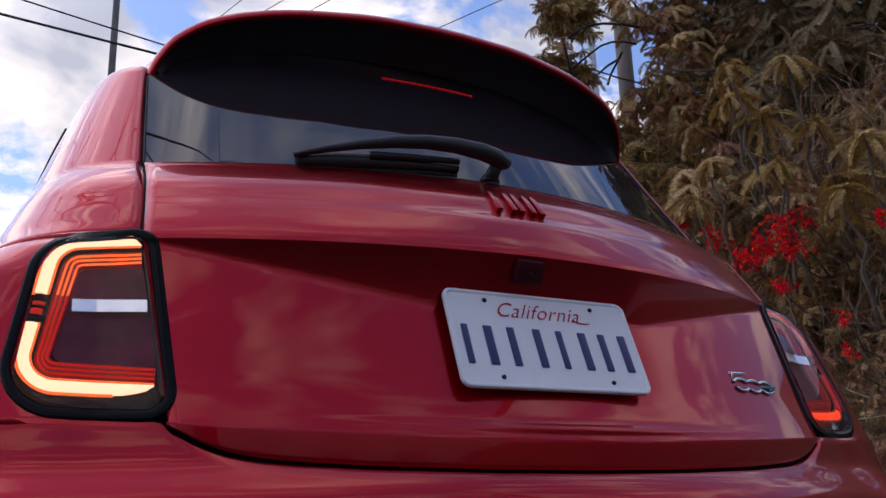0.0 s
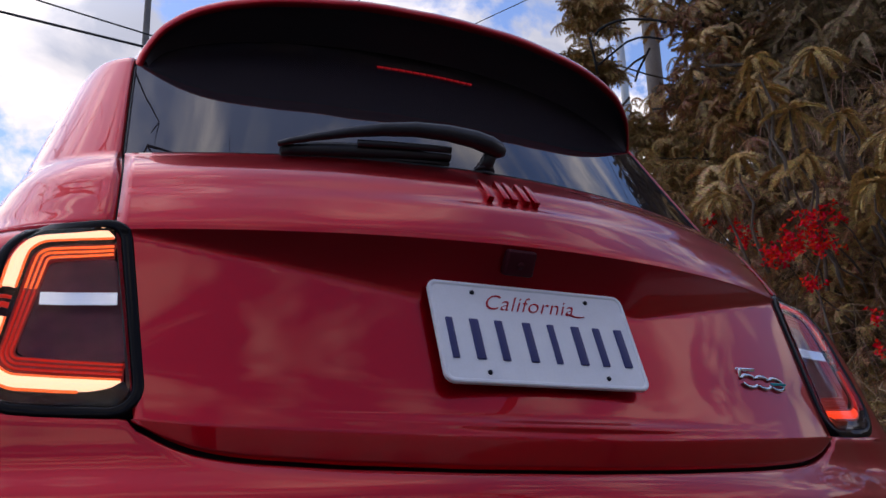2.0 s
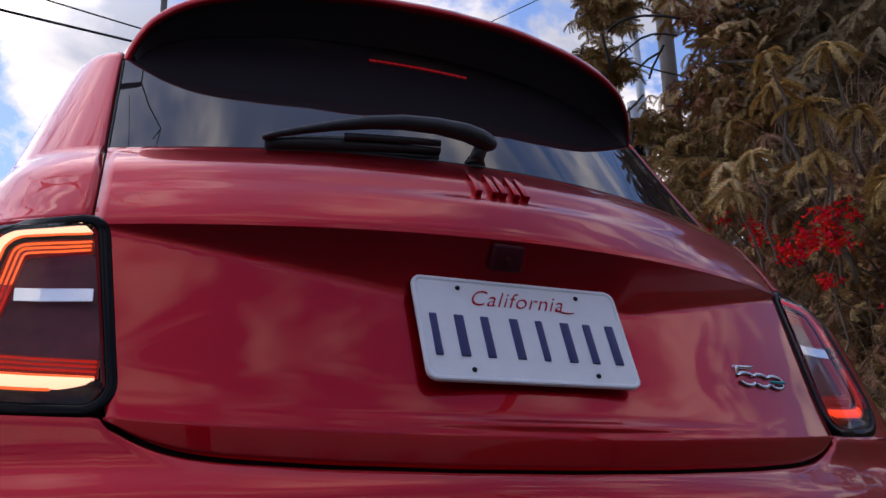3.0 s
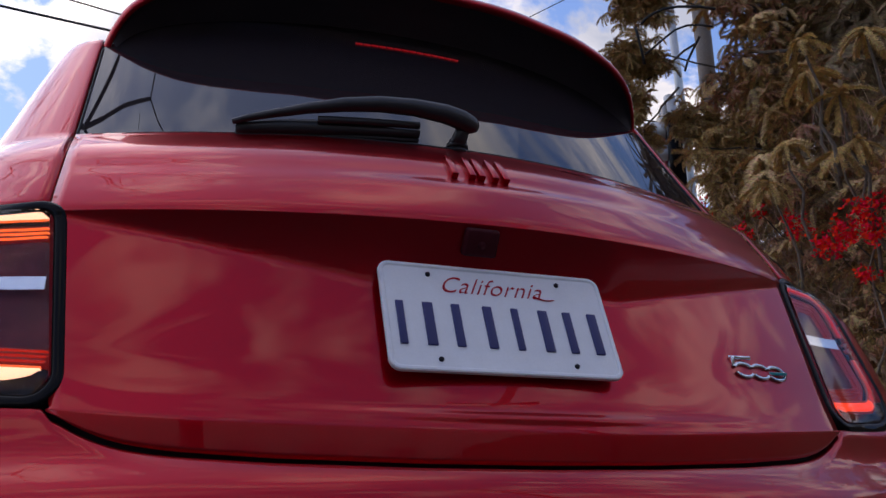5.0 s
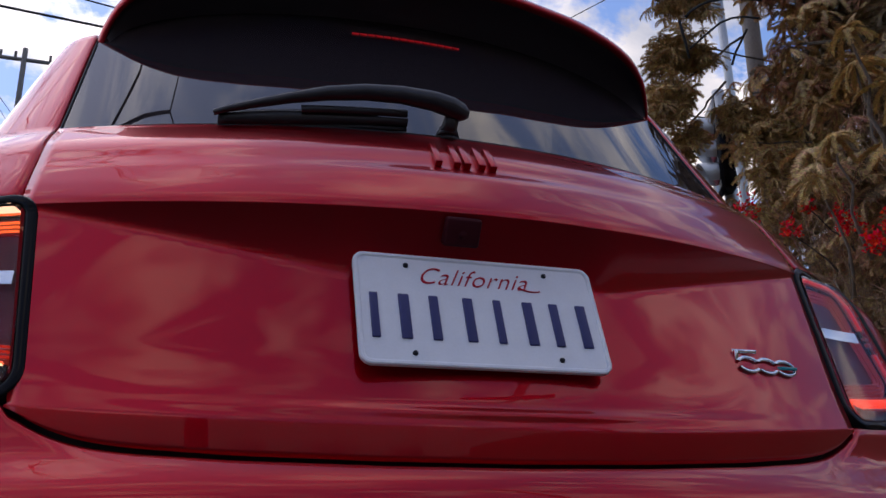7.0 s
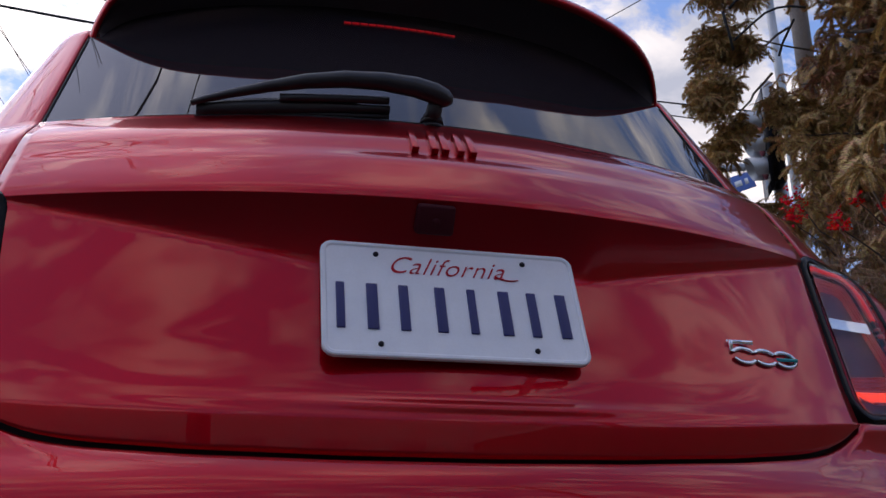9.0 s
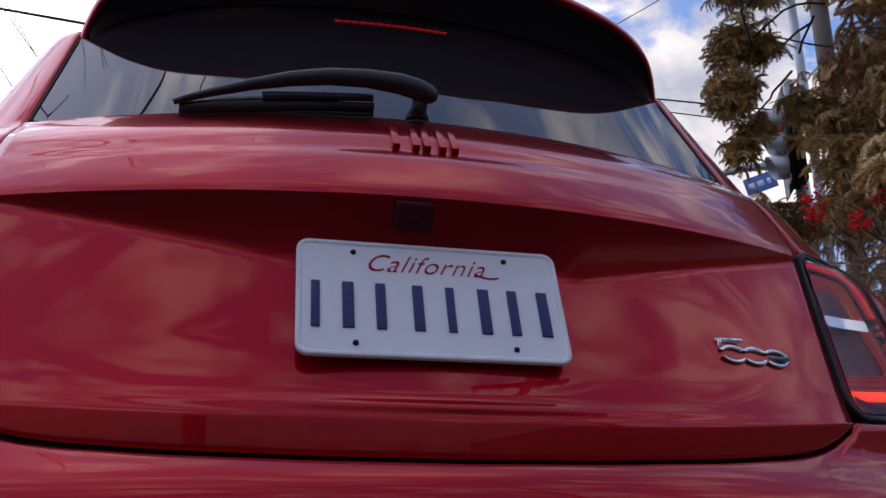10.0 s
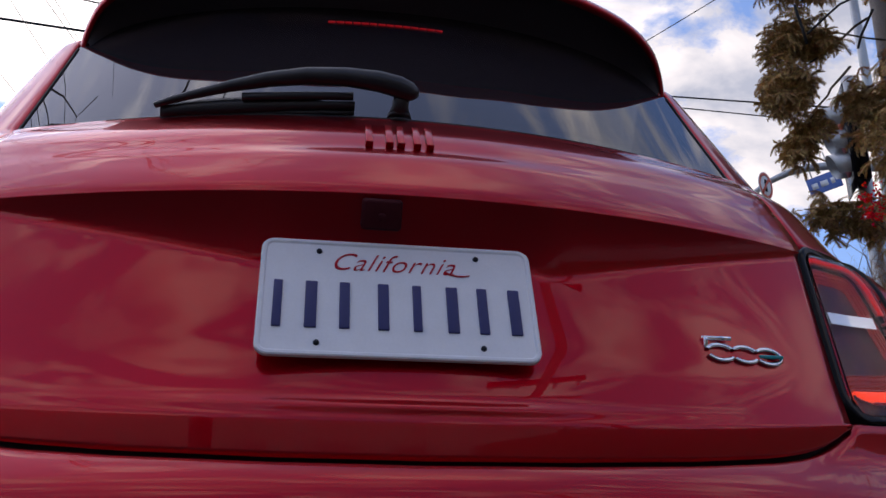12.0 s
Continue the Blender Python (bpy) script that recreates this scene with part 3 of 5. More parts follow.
def lamp_band(name, d0, d1, off, mat, parent, sgn, keep=lambda q, z: True, label="", thick=0.003, taper=False):
    a, b = lamp_c(d0, 0.010 * sgn), lamp_c(d1, 0.010 * sgn)
    if taper:   # the ends of the strip are drawn out to a point
        n = len(a)
        for i in range(n):
            near = min(i / 2, (n - 1 - i) / 4, 1.0)
            if near < 1:
                k = 0.15 + 0.85 * math.sqrt(max(0.0, near))
                a[i] = (b[i][0] + (a[i][0] - b[i][0]) * k, b[i][1] + (a[i][1] - b[i][1]) * k)
    runs, run = [], []
    for p, q in zip(a, b):
        if keep(0.5 * (p[0] + q[0]), 0.5 * (p[1] + q[1])):
            run.append((p, q))
        elif run:
            runs.append(run)
            run = []
    if run:
        runs.append(run)
    verts, faces = [], []
    for r in runs:
        if len(r) < 2:
            continue
        v, f = sheet([[on_skin(p[0], p[1], off, sgn) for p, q in r], [on_skin((p[0] + q[0]) / 2, (p[1] + q[1]) / 2, off + 0.002, sgn) for p, q in r],
                      [on_skin(q[0], q[1], off, sgn) for p, q in r]], sgn > 0)
        faces += [tuple(i + len(verts) for i in face) for face in f]
        verts += v
    return mesh_part(name, verts, faces, mat, parent, label, thick=thick)


def fill(loop, off, sgn, n=22):
    """A smooth sheet inside the loop, row by row."""
    zs = [p[1] for p in loop]
    z0, z1 = min(zs) + 0.0008, max(zs) - 0.0008
    rows = []
    for k in range(n):
        z = z0 + (z1 - z0) * (0.5 - 0.5 * math.cos(math.pi * k / (n - 1)))
        hits = []
        for a, b in zip(loop, loop[1:] + loop[:1]):
            if (a[1] - z) * (b[1] - z) <= 0 and a[1] != b[1]:
                hits.append(a[0] + (b[0] - a[0]) * (z - a[1]) / (b[1] - a[1]))
        rows.append([on_skin(q, z, off, sgn) for q in spread(min(hits), max(hits), 14)])
    return sheet(rows, sgn < 0)


def tail_lamp(sgn, hot, label):
    lamp = empty("tail_lamp")
    lamp.parent = car
    lamp["label"] = label
    inn = -0.014 if sgn < 0 else 0.0
    dq = 0.010 * sgn
    # housing rim: from outside the skin inwards
    loops = [(-0.004, -0.030), (-0.003, 0.0005), (0.000, 0.0022), (0.007, 0.0025), (0.011, 0.001), (0.012, -0.018)]
    rows = []
    for d, off in loops:
        lp = lamp_loop(d, inn)
        rows.append([on_skin(q, z, off, sgn) for q, z in lp + lp[:1]])
    v, f = sheet(rows, sgn > 0)
    mesh_part("housing", v, f, BLACK, lamp, "gloss black lamp surround")
    v, f = fill(lamp_loop(0.012, inn), -0.016, sgn)
    mesh_part("backing", v, f, BLACK, lamp, "gloss black lamp backing")
    inner = [(STRIP[0][0] + dq - 0.001, STRIP[0][1] - 0.041), (STRIP[1][0] - 0.038, STRIP[1][1] - 0.041), (STRIP[2][0] - 0.041, STRIP[2][1] + 0.041), (STRIP[3][0] + dq - 0.001, STRIP[3][1] + 0.041)]
    v, f = fill(rounded(inner, [0.005, 0.014, 0.014, 0.005]), -0.014, sgn)
    mesh_part("reflector", v, f, LAMP_DARK, lamp, "smoked dark red reflector")
    up, low = (lambda q, z: z > 0.853), (lambda q, z: z < 0.816)
    # the right lamp takes dimmer colours in place of a view-dependent glow
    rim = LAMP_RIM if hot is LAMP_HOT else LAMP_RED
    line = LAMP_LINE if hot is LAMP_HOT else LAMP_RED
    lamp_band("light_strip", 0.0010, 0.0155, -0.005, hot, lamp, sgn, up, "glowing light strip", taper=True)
    lamp_band("light_strip", 0.0010, 0.0155, -0.005, hot if sgn < 0 else LAMP_DIMMED_LOW, lamp, sgn, low if sgn < 0 else (lambda q, z: z < 0.745), "glowing light strip", taper=True)
    if sgn > 0:
        lamp_band("light_strip", 0.0010, 0.0155, -0.005, hot, lamp, sgn, lambda q, z: 0.745 < z < 0.816, "glowing light strip", taper=True)
    lamp_band("dash", 0.002, 0.016, -0.005, line, lamp, sgn, lambda q, z: q > 0.60 and 0.838 < z < 0.8455)
    lamp_band("dash", 0.002, 0.016, -0.005, line, lamp, sgn, lambda q, z: q > 0.60 and 0.826 < z < 0.8335)
    # emissive side bands put the falloff of the strip's glow into colour
    for part_of in (up, low):
        lamp_band("edge_glow", -0.0020, 0.0020, -0.0055, rim, lamp, sgn, lambda q, z: part_of(q, z) and q > 0.582)
        lamp_band("edge_glow", 0.0145, 0.0180, -0.0055, rim, lamp, sgn, part_of)
    for d in (0.0245, 0.0305, 0.0365):
        lamp_band("light_line", d, d + 0.0020, -0.009, line, lamp, sgn, lambda q, z: z <= 0.853)
        lamp_band("light_line", d, d + 0.0020, -0.009, rim, lamp, sgn, up)
    lamp_band("red_step", 0.0195, 0.041, -0.0125, LAMP_RED, lamp, sgn)
    # white bar across the middle
    q0, q1 = (0.545, 0.630) if sgn < 0 else (0.565, 0.645)
    rows = [[on_skin(q, z, -0.004, sgn) for q in spread(q0, q1, 10)] for z in (0.830, 0.847)]
    v, f = sheet(rows, sgn < 0)
    mesh_part("white_bar", v, f, LAMP_WHITE, lamp, "pale reversing light bar", smooth=False, thick=0.002)
    # inner dark ledge beside the tailgate
    rows = [[on_skin(q, z, -0.010, sgn) for q in (lerp_table([(0.69, 0.537), (0.946, 0.560)], z) + inn, lerp_table([(0.69, 0.545), (0.946, 0.567)], z) + inn)] for z in spread(0.715, 0.925, 8)]
    v, f = sheet(rows, sgn < 0)
    mesh_part("inner_ledge", v, f, SATIN, lamp, thick=0.006)
    v, f = fill(lamp_loop(0.010, inn), 0.002, sgn)
    cover = mesh_part("lens", v, f, LENS, lamp, "clear lamp cover", thick=0.003)
    cover.visible_shadow = False
    return lamp


tail_lamp(-1, LAMP_HOT, "tail lamp with a bright glowing ring and black surround")
tail_lamp(1, LAMP_DIMMED, "tail lamp with its ring dimmed red for the oblique view, black surround")

# ---------------------------------------------------------------- licence plate
PLATE_AT = Matrix.Translation((-0.0065 - CX, -0.005, 0.8010)) @ Matrix.Rotation(radians(-19), 4, "X")


def plate_sheet(w, h, r, seg=6):
    return rounded([(-w, h), (w, h), (w, -h), (-w, -h)], [r] * 4, seg)


plate = empty("licence_plate")
plate.parent = car
plate.matrix_basis = PLATE_AT
plate["label"] = "white licence plate with rounded corners"
rows = []
for inset, y in ((0.0, 0.004), (0.0, -0.0005), (0.0015, -0.0018), (0.0045, -0.0018), (0.0065, 0.0)):
    lp = plate_sheet(0.1524 - inset, 0.0762 - inset, 0.014 - inset)
    rows.append([(x, y, z) for x, z in lp + lp[:1]])
v, f = sheet(rows, True)
n = len(rows[0])
base = 4 * n
f.append(tuple(base + j for j in range(n - 1)))
mesh_part("plate_sheet", v, f, PLATE_WHITE, plate, smooth=False)
# the registration, as plain raised bars
for px, wd in ((-0.1315, 0.012), (-0.096, 0.016), (-0.060, 0.014), (-0.018, 0.015), (0.019, 0.012), (0.058, 0.016), (0.092, 0.014), (0.128, 0.016)):
    bm = bmesh.new()
    box_bm(bm, (wd * 0.8, 0.0028, 0.060), Matrix.Translation((px, -0.0008, -0.012)))
    bevel_all(bm, 0.0009)
    part("plate_bar", bm, PLATE_BLUE, plate)
for bx, bz in ((-0.0889, 0.0603), (0.0889, 0.0603), (-0.0889, -0.0603), (0.0889, -0.0603)):
    bm = bmesh.new()
    bmesh.ops.create_cone(bm, cap_ends=True, segments=16, radius1=0.0034, radius2=0.0028, depth=0.002, matrix=Matrix.Translation((bx, -0.0012, bz)) @ Matrix.Rotation(radians(90), 4, "X"))
    part("plate_bolt", bm, STEEL, plate)


def lettering(name, text, size, mat, parent, m, shear=0.0, depth=0.0004, spacing=1.0, squeeze=1.0):
    cu = bpy.data.curves.new(name, "FONT")
    cu.offset = -0.012 * size
    cu.body, cu.size, cu.align_x, cu.align_y, cu.shear, cu.extrude, cu.space_character = text, size, "CENTER", "CENTER", shear, depth, spacing
    tmp = bpy.data.objects.new(name, cu)
    scene.collection.objects.link(tmp)
    bpy.context.view_layer.update()
    me = bpy.data.meshes.new_from_object(tmp.evaluated_get(bpy.context.evaluated_depsgraph_get()))
    bpy.data.objects.remove(tmp)
    me.transform(Matrix.Diagonal((squeeze, 1, 1, 1)))
    me.materials.clear()
    me.materials.append(mat)
    ob = new(name, me)
    ob.parent = parent
    ob.matrix_basis = m
    return ob


lettering("state_name", "California", 0.0345, PLATE_RED, plate, Matrix.Translation((-0.008, -0.0006, 0.046)) @ Matrix.Rotation(radians(90), 4, "X"), shear=0.5, spacing=1.06, squeeze=0.97)
bm = bmesh.new()
tube(bm, [(0.052 + 0.0035 * k, -0.0008, 0.0345 + 0.0045 * (1 - k / 5) ** 2) for k in range(9)], [0.0012, 0.0012, 0.0011, 0.0011, 0.0010, 0.0010, 0.0009, 0.0008, 0.0006], 6)
part("tail_stroke", bm, PLATE_RED, plate)

# ---------------------------------------------------------------- raised maker's mark: plain bars
for bx in (-0.041, -0.016, -0.002, 0.018, 0.034):
    x = bx - CX
    z0, z1 = 1.007, 1.047
    y0, y1 = upper_y(abs(x), z0), upper_y(abs(x), z1)
    lean = math.atan2(y1 - y0, z1 - z0)
    bm = bmesh.new()
    box_bm(bm, (0.0095, 0.009, 0.050), Matrix.Translation((x, (y0 + y1) / 2, (z0 + z1) / 2)) @ Matrix.Rotation(-lean, 4, "X") @ Matrix.Translation((0, -0.0035, 0)))
    bevel_all(bm, 0.0012)
    part("mark_bar", bm, PAINT, tailgate)

# chrome model badge: linked rings and a short bar
badge = empty("badge")
badge.parent = car
badge["label"] = "small chrome badge of linked rings"


def on_gate(x, z, off):
    y = lower_y(abs(x), z)
    return Vector((x, y - off, z))


def ring_strip(cx, cz, rx, rz, a0, a1, w, mat, name):
    rows = []
    for k, (dr, off) in enumerate(((0.0, 0.0), (0.0, 0.0035), (-w * 0.5, 0.0042), (-w, 0.0035), (-w, 0.0))):
        rows.append([tuple(on_gate(cx + (rx + dr) * math.cos(a), cz + (rz + dr) * math.sin(a), off)) for a in spread(a0, a1, 24)])
    v, f = sheet(rows)
    return mesh_part(name, v, f, mat, badge)


BX, BZ = 0.4145 - CX, 0.7665
CUT = math.acos(0.017 / 0.0212) - 0.06   # the rings flow into one another in two waved lines
for c, arcs in ((-0.034, ((CUT, 2.75), (3.55, math.tau - CUT))), (0.0, ((CUT, math.pi - CUT), (math.pi + CUT, math.tau - CUT))), (0.034, ((CUT - math.pi, -0.10), (0.30, math.pi - CUT)))):
    for a0, a1 in arcs:
        ring_strip(BX + c, BZ - 0.002, 0.0212, 0.0124, a0, a1, 0.0050, CHROME, "badge_ring")
for x, z, sx, sz, mat in ((BX - 0.036, BZ + 0.0162, 0.038, 0.0052, CHROME), (BX - 0.0524, BZ + 0.0098, 0.0056, 0.0145, CHROME), (BX + 0.037, BZ - 0.002, 0.032, 0.0044, TEAL)):
    bm = bmesh.new()
    box_bm(bm, (sx, 0.004, sz), Matrix.Translation(on_gate(x, z, 0.0022)))
    bevel_all(bm, 0.001)
    part("badge_bar", bm, mat, badge)

# reversing camera under the crease
bm = bmesh.new()
box_bm(bm, (0.046, 0.018, 0.036), Matrix.Translation((-0.028 - CX, 0.0030, 0.903)) @ Matrix.Rotation(radians(32), 4, "X"))
bevel_all(bm, 0.004)
cam_box = part("reversing_camera", bm, CAMERA_DARK, car, "small black reversing camera under the crease")
bm = bmesh.new()
bmesh.ops.create_cone(bm, cap_ends=True, segments=16, radius1=0.006, radius2=0.005, depth=0.006, matrix=Matrix.Translation((-0.028 - CX, -0.0020, 0.897)) @ Matrix.Rotation(radians(122), 4, "X"))
part("camera_lens", bm, CAMERA_DARK, cam_box)

# ---------------------------------------------------------------- rear wiper
wiper = empty("rear_wiper")
wiper.parent = car
wiper["label"] = "black rear wiper resting on the window"
bm = bmesh.new()
W = [(0.0235, 0.120, 1.121, 0.007), (0.0215, 0.118, 1.123, 0.0115), (0.015, 0.116, 1.127, 0.0145), (0.000, 0.113, 1.132, 0.0150), (-0.025, 0.112, 1.137, 0.0145), (-0.07, 0.116, 1.142, 0.013), (-0.12, 0.122, 1.142, 0.012),
     (-0.17, 0.132, 1.138, 0.0105), (-0.22, 0.144, 1.130, 0.008), (-0.27, 0.158, 1.120, 0.006), (-0.30, 0.166, 1.113, 0.005), (-0.319, 0.171, 1.107, 0.0042)]
tube(bm, [(a - CX, b, c) for a, b, c, r in W], [r for *_, r in W], 12)
part("arm", bm, SATIN, wiper)
bm = bmesh.new()
tube(bm, [(0.006 - CX, 0.150, 1.102), (0.006 - CX, 0.120, 1.122)], [0.0125, 0.0105], 14)
for z, y, r in ((1.096, 0.150, 0.019), (1.104, 0.146, 0.017), (1.109, 0.142, 0.014)):
    bmesh.ops.create_cone(bm, cap_ends=True, segments=24, radius1=r, radius2=r * 0.92, depth=0.007, matrix=Matrix.Translation((0.006 - CX, y, z)) @ Matrix.Rotation(radians(-55 + 90), 4, "X") @ Matrix.Rotation(radians(-35), 4, "X"))
part("pivot", bm, SATIN, wiper)
bm = bmesh.new()
B0, B1 = Vector((-0.312 - CX, 0.172, 1.100)), Vector((-0.055 - CX, 0.150, 1.111))
N = 22
rows = []
for prof in ((0.0, -0.006), (-0.006, -0.006), (-0.010, 0.0), (-0.010, 0.010), (-0.004, 0.016), (0.002, 0.016), (0.004, 0.006), (0.0, -0.006)):
    row = []
    for k in range(N):
        t = k / (N - 1)
        p = B0.lerp(B1, t)
        x = p.x
        zz = p.z
        yy = glass_y(abs(x), zz) - 0.006
        row.append((x, yy + prof[0] - prof[1] * 0.15, zz + prof[1] * (0.55 + 0.45 * math.sin(math.pi * min(1, 0.15 + t)))))
    rows.append(row)
v, f = sheet(rows)
bm.free()
mesh_part("blade", v, f, SATIN, wiper, thick=0.001)
bm = bmesh.new()
tube(bm, [(x, glass_y(abs(x), z) - 0.002, z) for x, z in ((B0.x + (B1.x - B0.x) * t, 1.094 + 0.011 * t) for t in spread(0, 1, 14))], 0.0035, 6)
part("rubber_lip", bm, RUBBER, wiper)
for t0, t1, w in ((0.42, 0.99, 0.006),):
    bm = bmesh.new()
    a, b = B0.lerp(B1, t0), B0.lerp(B1, t1)
    pts = []
    for t in spread(0, 1, 8):
        p = a.lerp(b, t)
        pts.append((p.x, glass_y(abs(p.x), p.z) - 0.020, p.z + 0.012))
    tube(bm, pts, w, 8)
    part("blade_clip", bm, SATIN, wiper)

# ---------------------------------------------------------------- rest of the car, ahead of the flanks
STATIONS = [(1.55, 0.845, 1.0, 1.50), (1.75, 0.845, 1.0, 1.485), (2.0, 0.845, 0.99, 1.36), (2.25, 0.845, 0.98, 1.18), (2.42, 0.845, 0.97, 1.02), (2.7, 0.84, 0.93, 0.98), (3.0, 0.83, 0.87, 0.93), (3.25, 0.78, 0.80, 0.85), (3.42, 0.68, 0.68, 0.72), (3.50, 0.5, 0.5, 0.55)]


def cross(y, w, belt, top, lo, hi, n=16):
    row = []
    for s in spread(lo, hi, n):
        z = s * belt if s <= 1 else belt + (top - belt) * (s - 1)
        if s <= 1:
            x = w * (1 - 0.10 * abs(2 * s - 1.05) ** 2.5)
        else:
            u = s - 1
            x = w * 0.9 * (1 - 0.28 * u - 0.72 * u ** 5)
        row.append((x, y, z))
    return row


for sgn in (-1, 1):
    rows = [[(sgn * x, yy, z) for x, yy, z in cross(y, w, b, t, 0.22, 2.0, 26)] for y, w, b, t in STATIONS]
    v, f = sheet(rows, sgn > 0)
    mesh_part("front_body", v, f, PAINT, car, thick=0.01)
    rows = []
    for y in spread(0.72, 1.56, 10):
        rows.append([(sgn * (side_x(z) + 0.02 * (y > 0.9)), y, z) for z in spread(0.22, 0.92, 14)])
    v, f = sheet(rows, sgn > 0)
    mesh_part("sill_panel", v, f, PAINT, car, thick=0.01)
bm = bmesh.new()
box_bm(bm, (1.46, 3.2, 0.10), Matrix.Translation((0, 1.72, 0.24)))
bevel_all(bm, 0.03)
part("underbody", bm, CABIN, car)
bm = bmesh.new()
box_bm(bm, (1.0, 0.5, 0.03), Matrix.Translation((0, 0.62, 1.0)))
bevel_all(bm, 0.01)
part("parcel_shelf", bm, CABIN, car)
for sgn in (-1, 1):
    bm = bmesh.new()
    box_bm(bm, (0.46, 0.14, 0.55), Matrix.Translation((sgn * 0.3, 1.15, 1.0)) @ Matrix.Rotation(radians(-14), 4, "X"))
    bevel_all(bm, 0.05, 3)
    part("seat_back", bm, CABIN, car)
for sgn in (-1, 1):
    for y in (0.62, 2.92):
        wheel = empty("wheel", (sgn * 0.735, y, 0.31))
        wheel.parent = car
        bm = bmesh.new()
        ring = [(0.20, -0.09), (0.27, -0.10), (0.305, -0.085), (0.31, 0), (0.305, 0.085), (0.27, 0.10), (0.20, 0.09)]
        vv, ff = sheet([[(x, r * math.cos(a), r * math.sin(a)) for a in spread(0, math.tau, 33)] for r, x in ring])
        bm.free()
        mesh_part("tyre", vv, ff, TYRE, wheel)
        vv, ff = sheet([[(sgn * x, r * math.cos(a), r * math.sin(a)) for a in spread(0, math.tau, 33)] for r, x in ((0.21, 0.085), (0.19, 0.07), (0.17, 0.03), (0.06, 0.05), (0.004, 0.055))])
        mesh_part("rim", vv, ff, ALLOY, wheel)
# ---------------------------------------------------------------- ground
def fast_mesh(name, verts, tris, mat, parent=None, label="", smooth=False):
    """One mesh from arrays of verts and triangles."""
    me = bpy.data.meshes.new(name)
    me.vertices.add(len(verts))
    me.vertices.foreach_set("co", np.asarray(verts, dtype=np.float32).ravel())
    me.loops.add(len(tris) * 3)
    me.loops.foreach_set("vertex_index", np.asarray(tris, dtype=np.int32).ravel())
    me.polygons.add(len(tris))
    me.polygons.foreach_set("loop_start", np.arange(0, len(tris) * 3, 3, dtype=np.int32))
    me.polygons.foreach_set("loop_total", np.full(len(tris), 3, dtype=np.int32))
    me.materials.append(mat)
    me.update(calc_edges=True)
    ob = new(name, me)
    if label:
        ob["label"] = label
    return place(ob, parent)


rng = np.random.default_rng(7)

v, f = sheet([[(x, y, 0.0) for x in (-900, -40, -8, 2.6, 40, 900)] for y in (-900, -40, 0, 12, 60, 900)])
ground = mesh_part("road", v, f, ASPHALT, None, smooth=False)
tagged(ground, "grey worn asphalt street", "road", kind="structure")
# kerb and pavement along the hedge
rows = []
for y in spread(-30, 60, 61):
    rows.append([(2.15, y, 0.0), (2.16, y, 0.13), (2.19, y, 0.15), (2.32, y, 0.15), (2.325, y, 0.142), (3.35, y, 0.16), (3.36, y, 0.05)])
v, f = sheet(rows, True)
mesh_part("pavement", v, f, CONCRETE, None, smooth=False)
tagged(bpy.data.objects["pavement"], "pale concrete pavement with a kerb", "pavement", kind="structure")


# unseen pavement added on the street's far side to brighten the tailgate's low reflections
rows = []
for x in spread(-60, 60, 41):
    rows.append([(x, -13.0, 0.0), (x, -13.02, 0.13), (x, -13.05, 0.15), (x, -17.9, 0.17), (x, -17.95, 0.02)])
v, f = sheet(rows)
far_walk = mesh_part("added_pavement", v, f, CONCRETE, None, smooth=False)
tagged(far_walk, "pale concrete pavement with a kerb, added across the street to brighten low reflections", "pavement", kind="structure")


# bank of soil behind the hedge
def bank_x(y):
    return max(3.95, 3.9 + 0.30 * (y - 2.7)) if y < 9 else 5.64 + 0.1 * (y - 9)


rows = []
for y in spread(-40, 40, 140):
    row = []
    for k, (dx, z) in enumerate(((-0.6, 0.05), (-0.25, 0.35), (0.05, 0.8), (0.45, 1.3), (0.9, 1.9), (1.3, 2.5), (1.8, 3.0), (2.6, 3.2), (4.5, 3.2), (4.6, 0))):
        j = noise.noise(Vector((y * 0.9, k * 0.8, 2.0))) * 0.25
        row.append((bank_x(y) + dx + j, y, max(0.02, z * (1.0 if y < 6 else max(0.12, 1 - 0.2 * (y - 6))) + 0.4 * j) if z else 0.0))
    rows.append(row)
v, f = sheet(rows, True)
bank = mesh_part("bank", v, f, SOIL, None)
tagged(bank, "steep bank of dry brown soil and litter", "bank", kind="structure")


# ---------------------------------------------------------------- leaves
def feather(n=15, length=0.27, width=0.030, droop=0.9, ways=(0, 95, 180, 245)):
    """A hanging plume along +x: short needles set all round a drooping stalk."""
    verts, tris = [], []
    r = random.Random(5)
    for i in range(n):
        t = (i + 0.4) / n
        x, z = length * t * (1 - 0.18 * t), -droop * length * 0.5 * t * t
        w = width * min(1.0, 0.55 + 2.2 * t) * (1.0 if t < 0.8 else 1 - 1.6 * (t - 0.8))
        for s in ways:
            a = radians(s + r.uniform(-14, 14))
            dy, dz = math.cos(a), math.sin(a)
            b = len(verts)
            verts += [(x - 0.006, 0, z + 0.001), (x + 0.010, 0, z - 0.003), (x + 0.75 * w, dy * w, z + dz * w - 0.5 * w)]
            tris.append((b, b + 1, b + 2))
    return np.array(verts), np.array(tris)


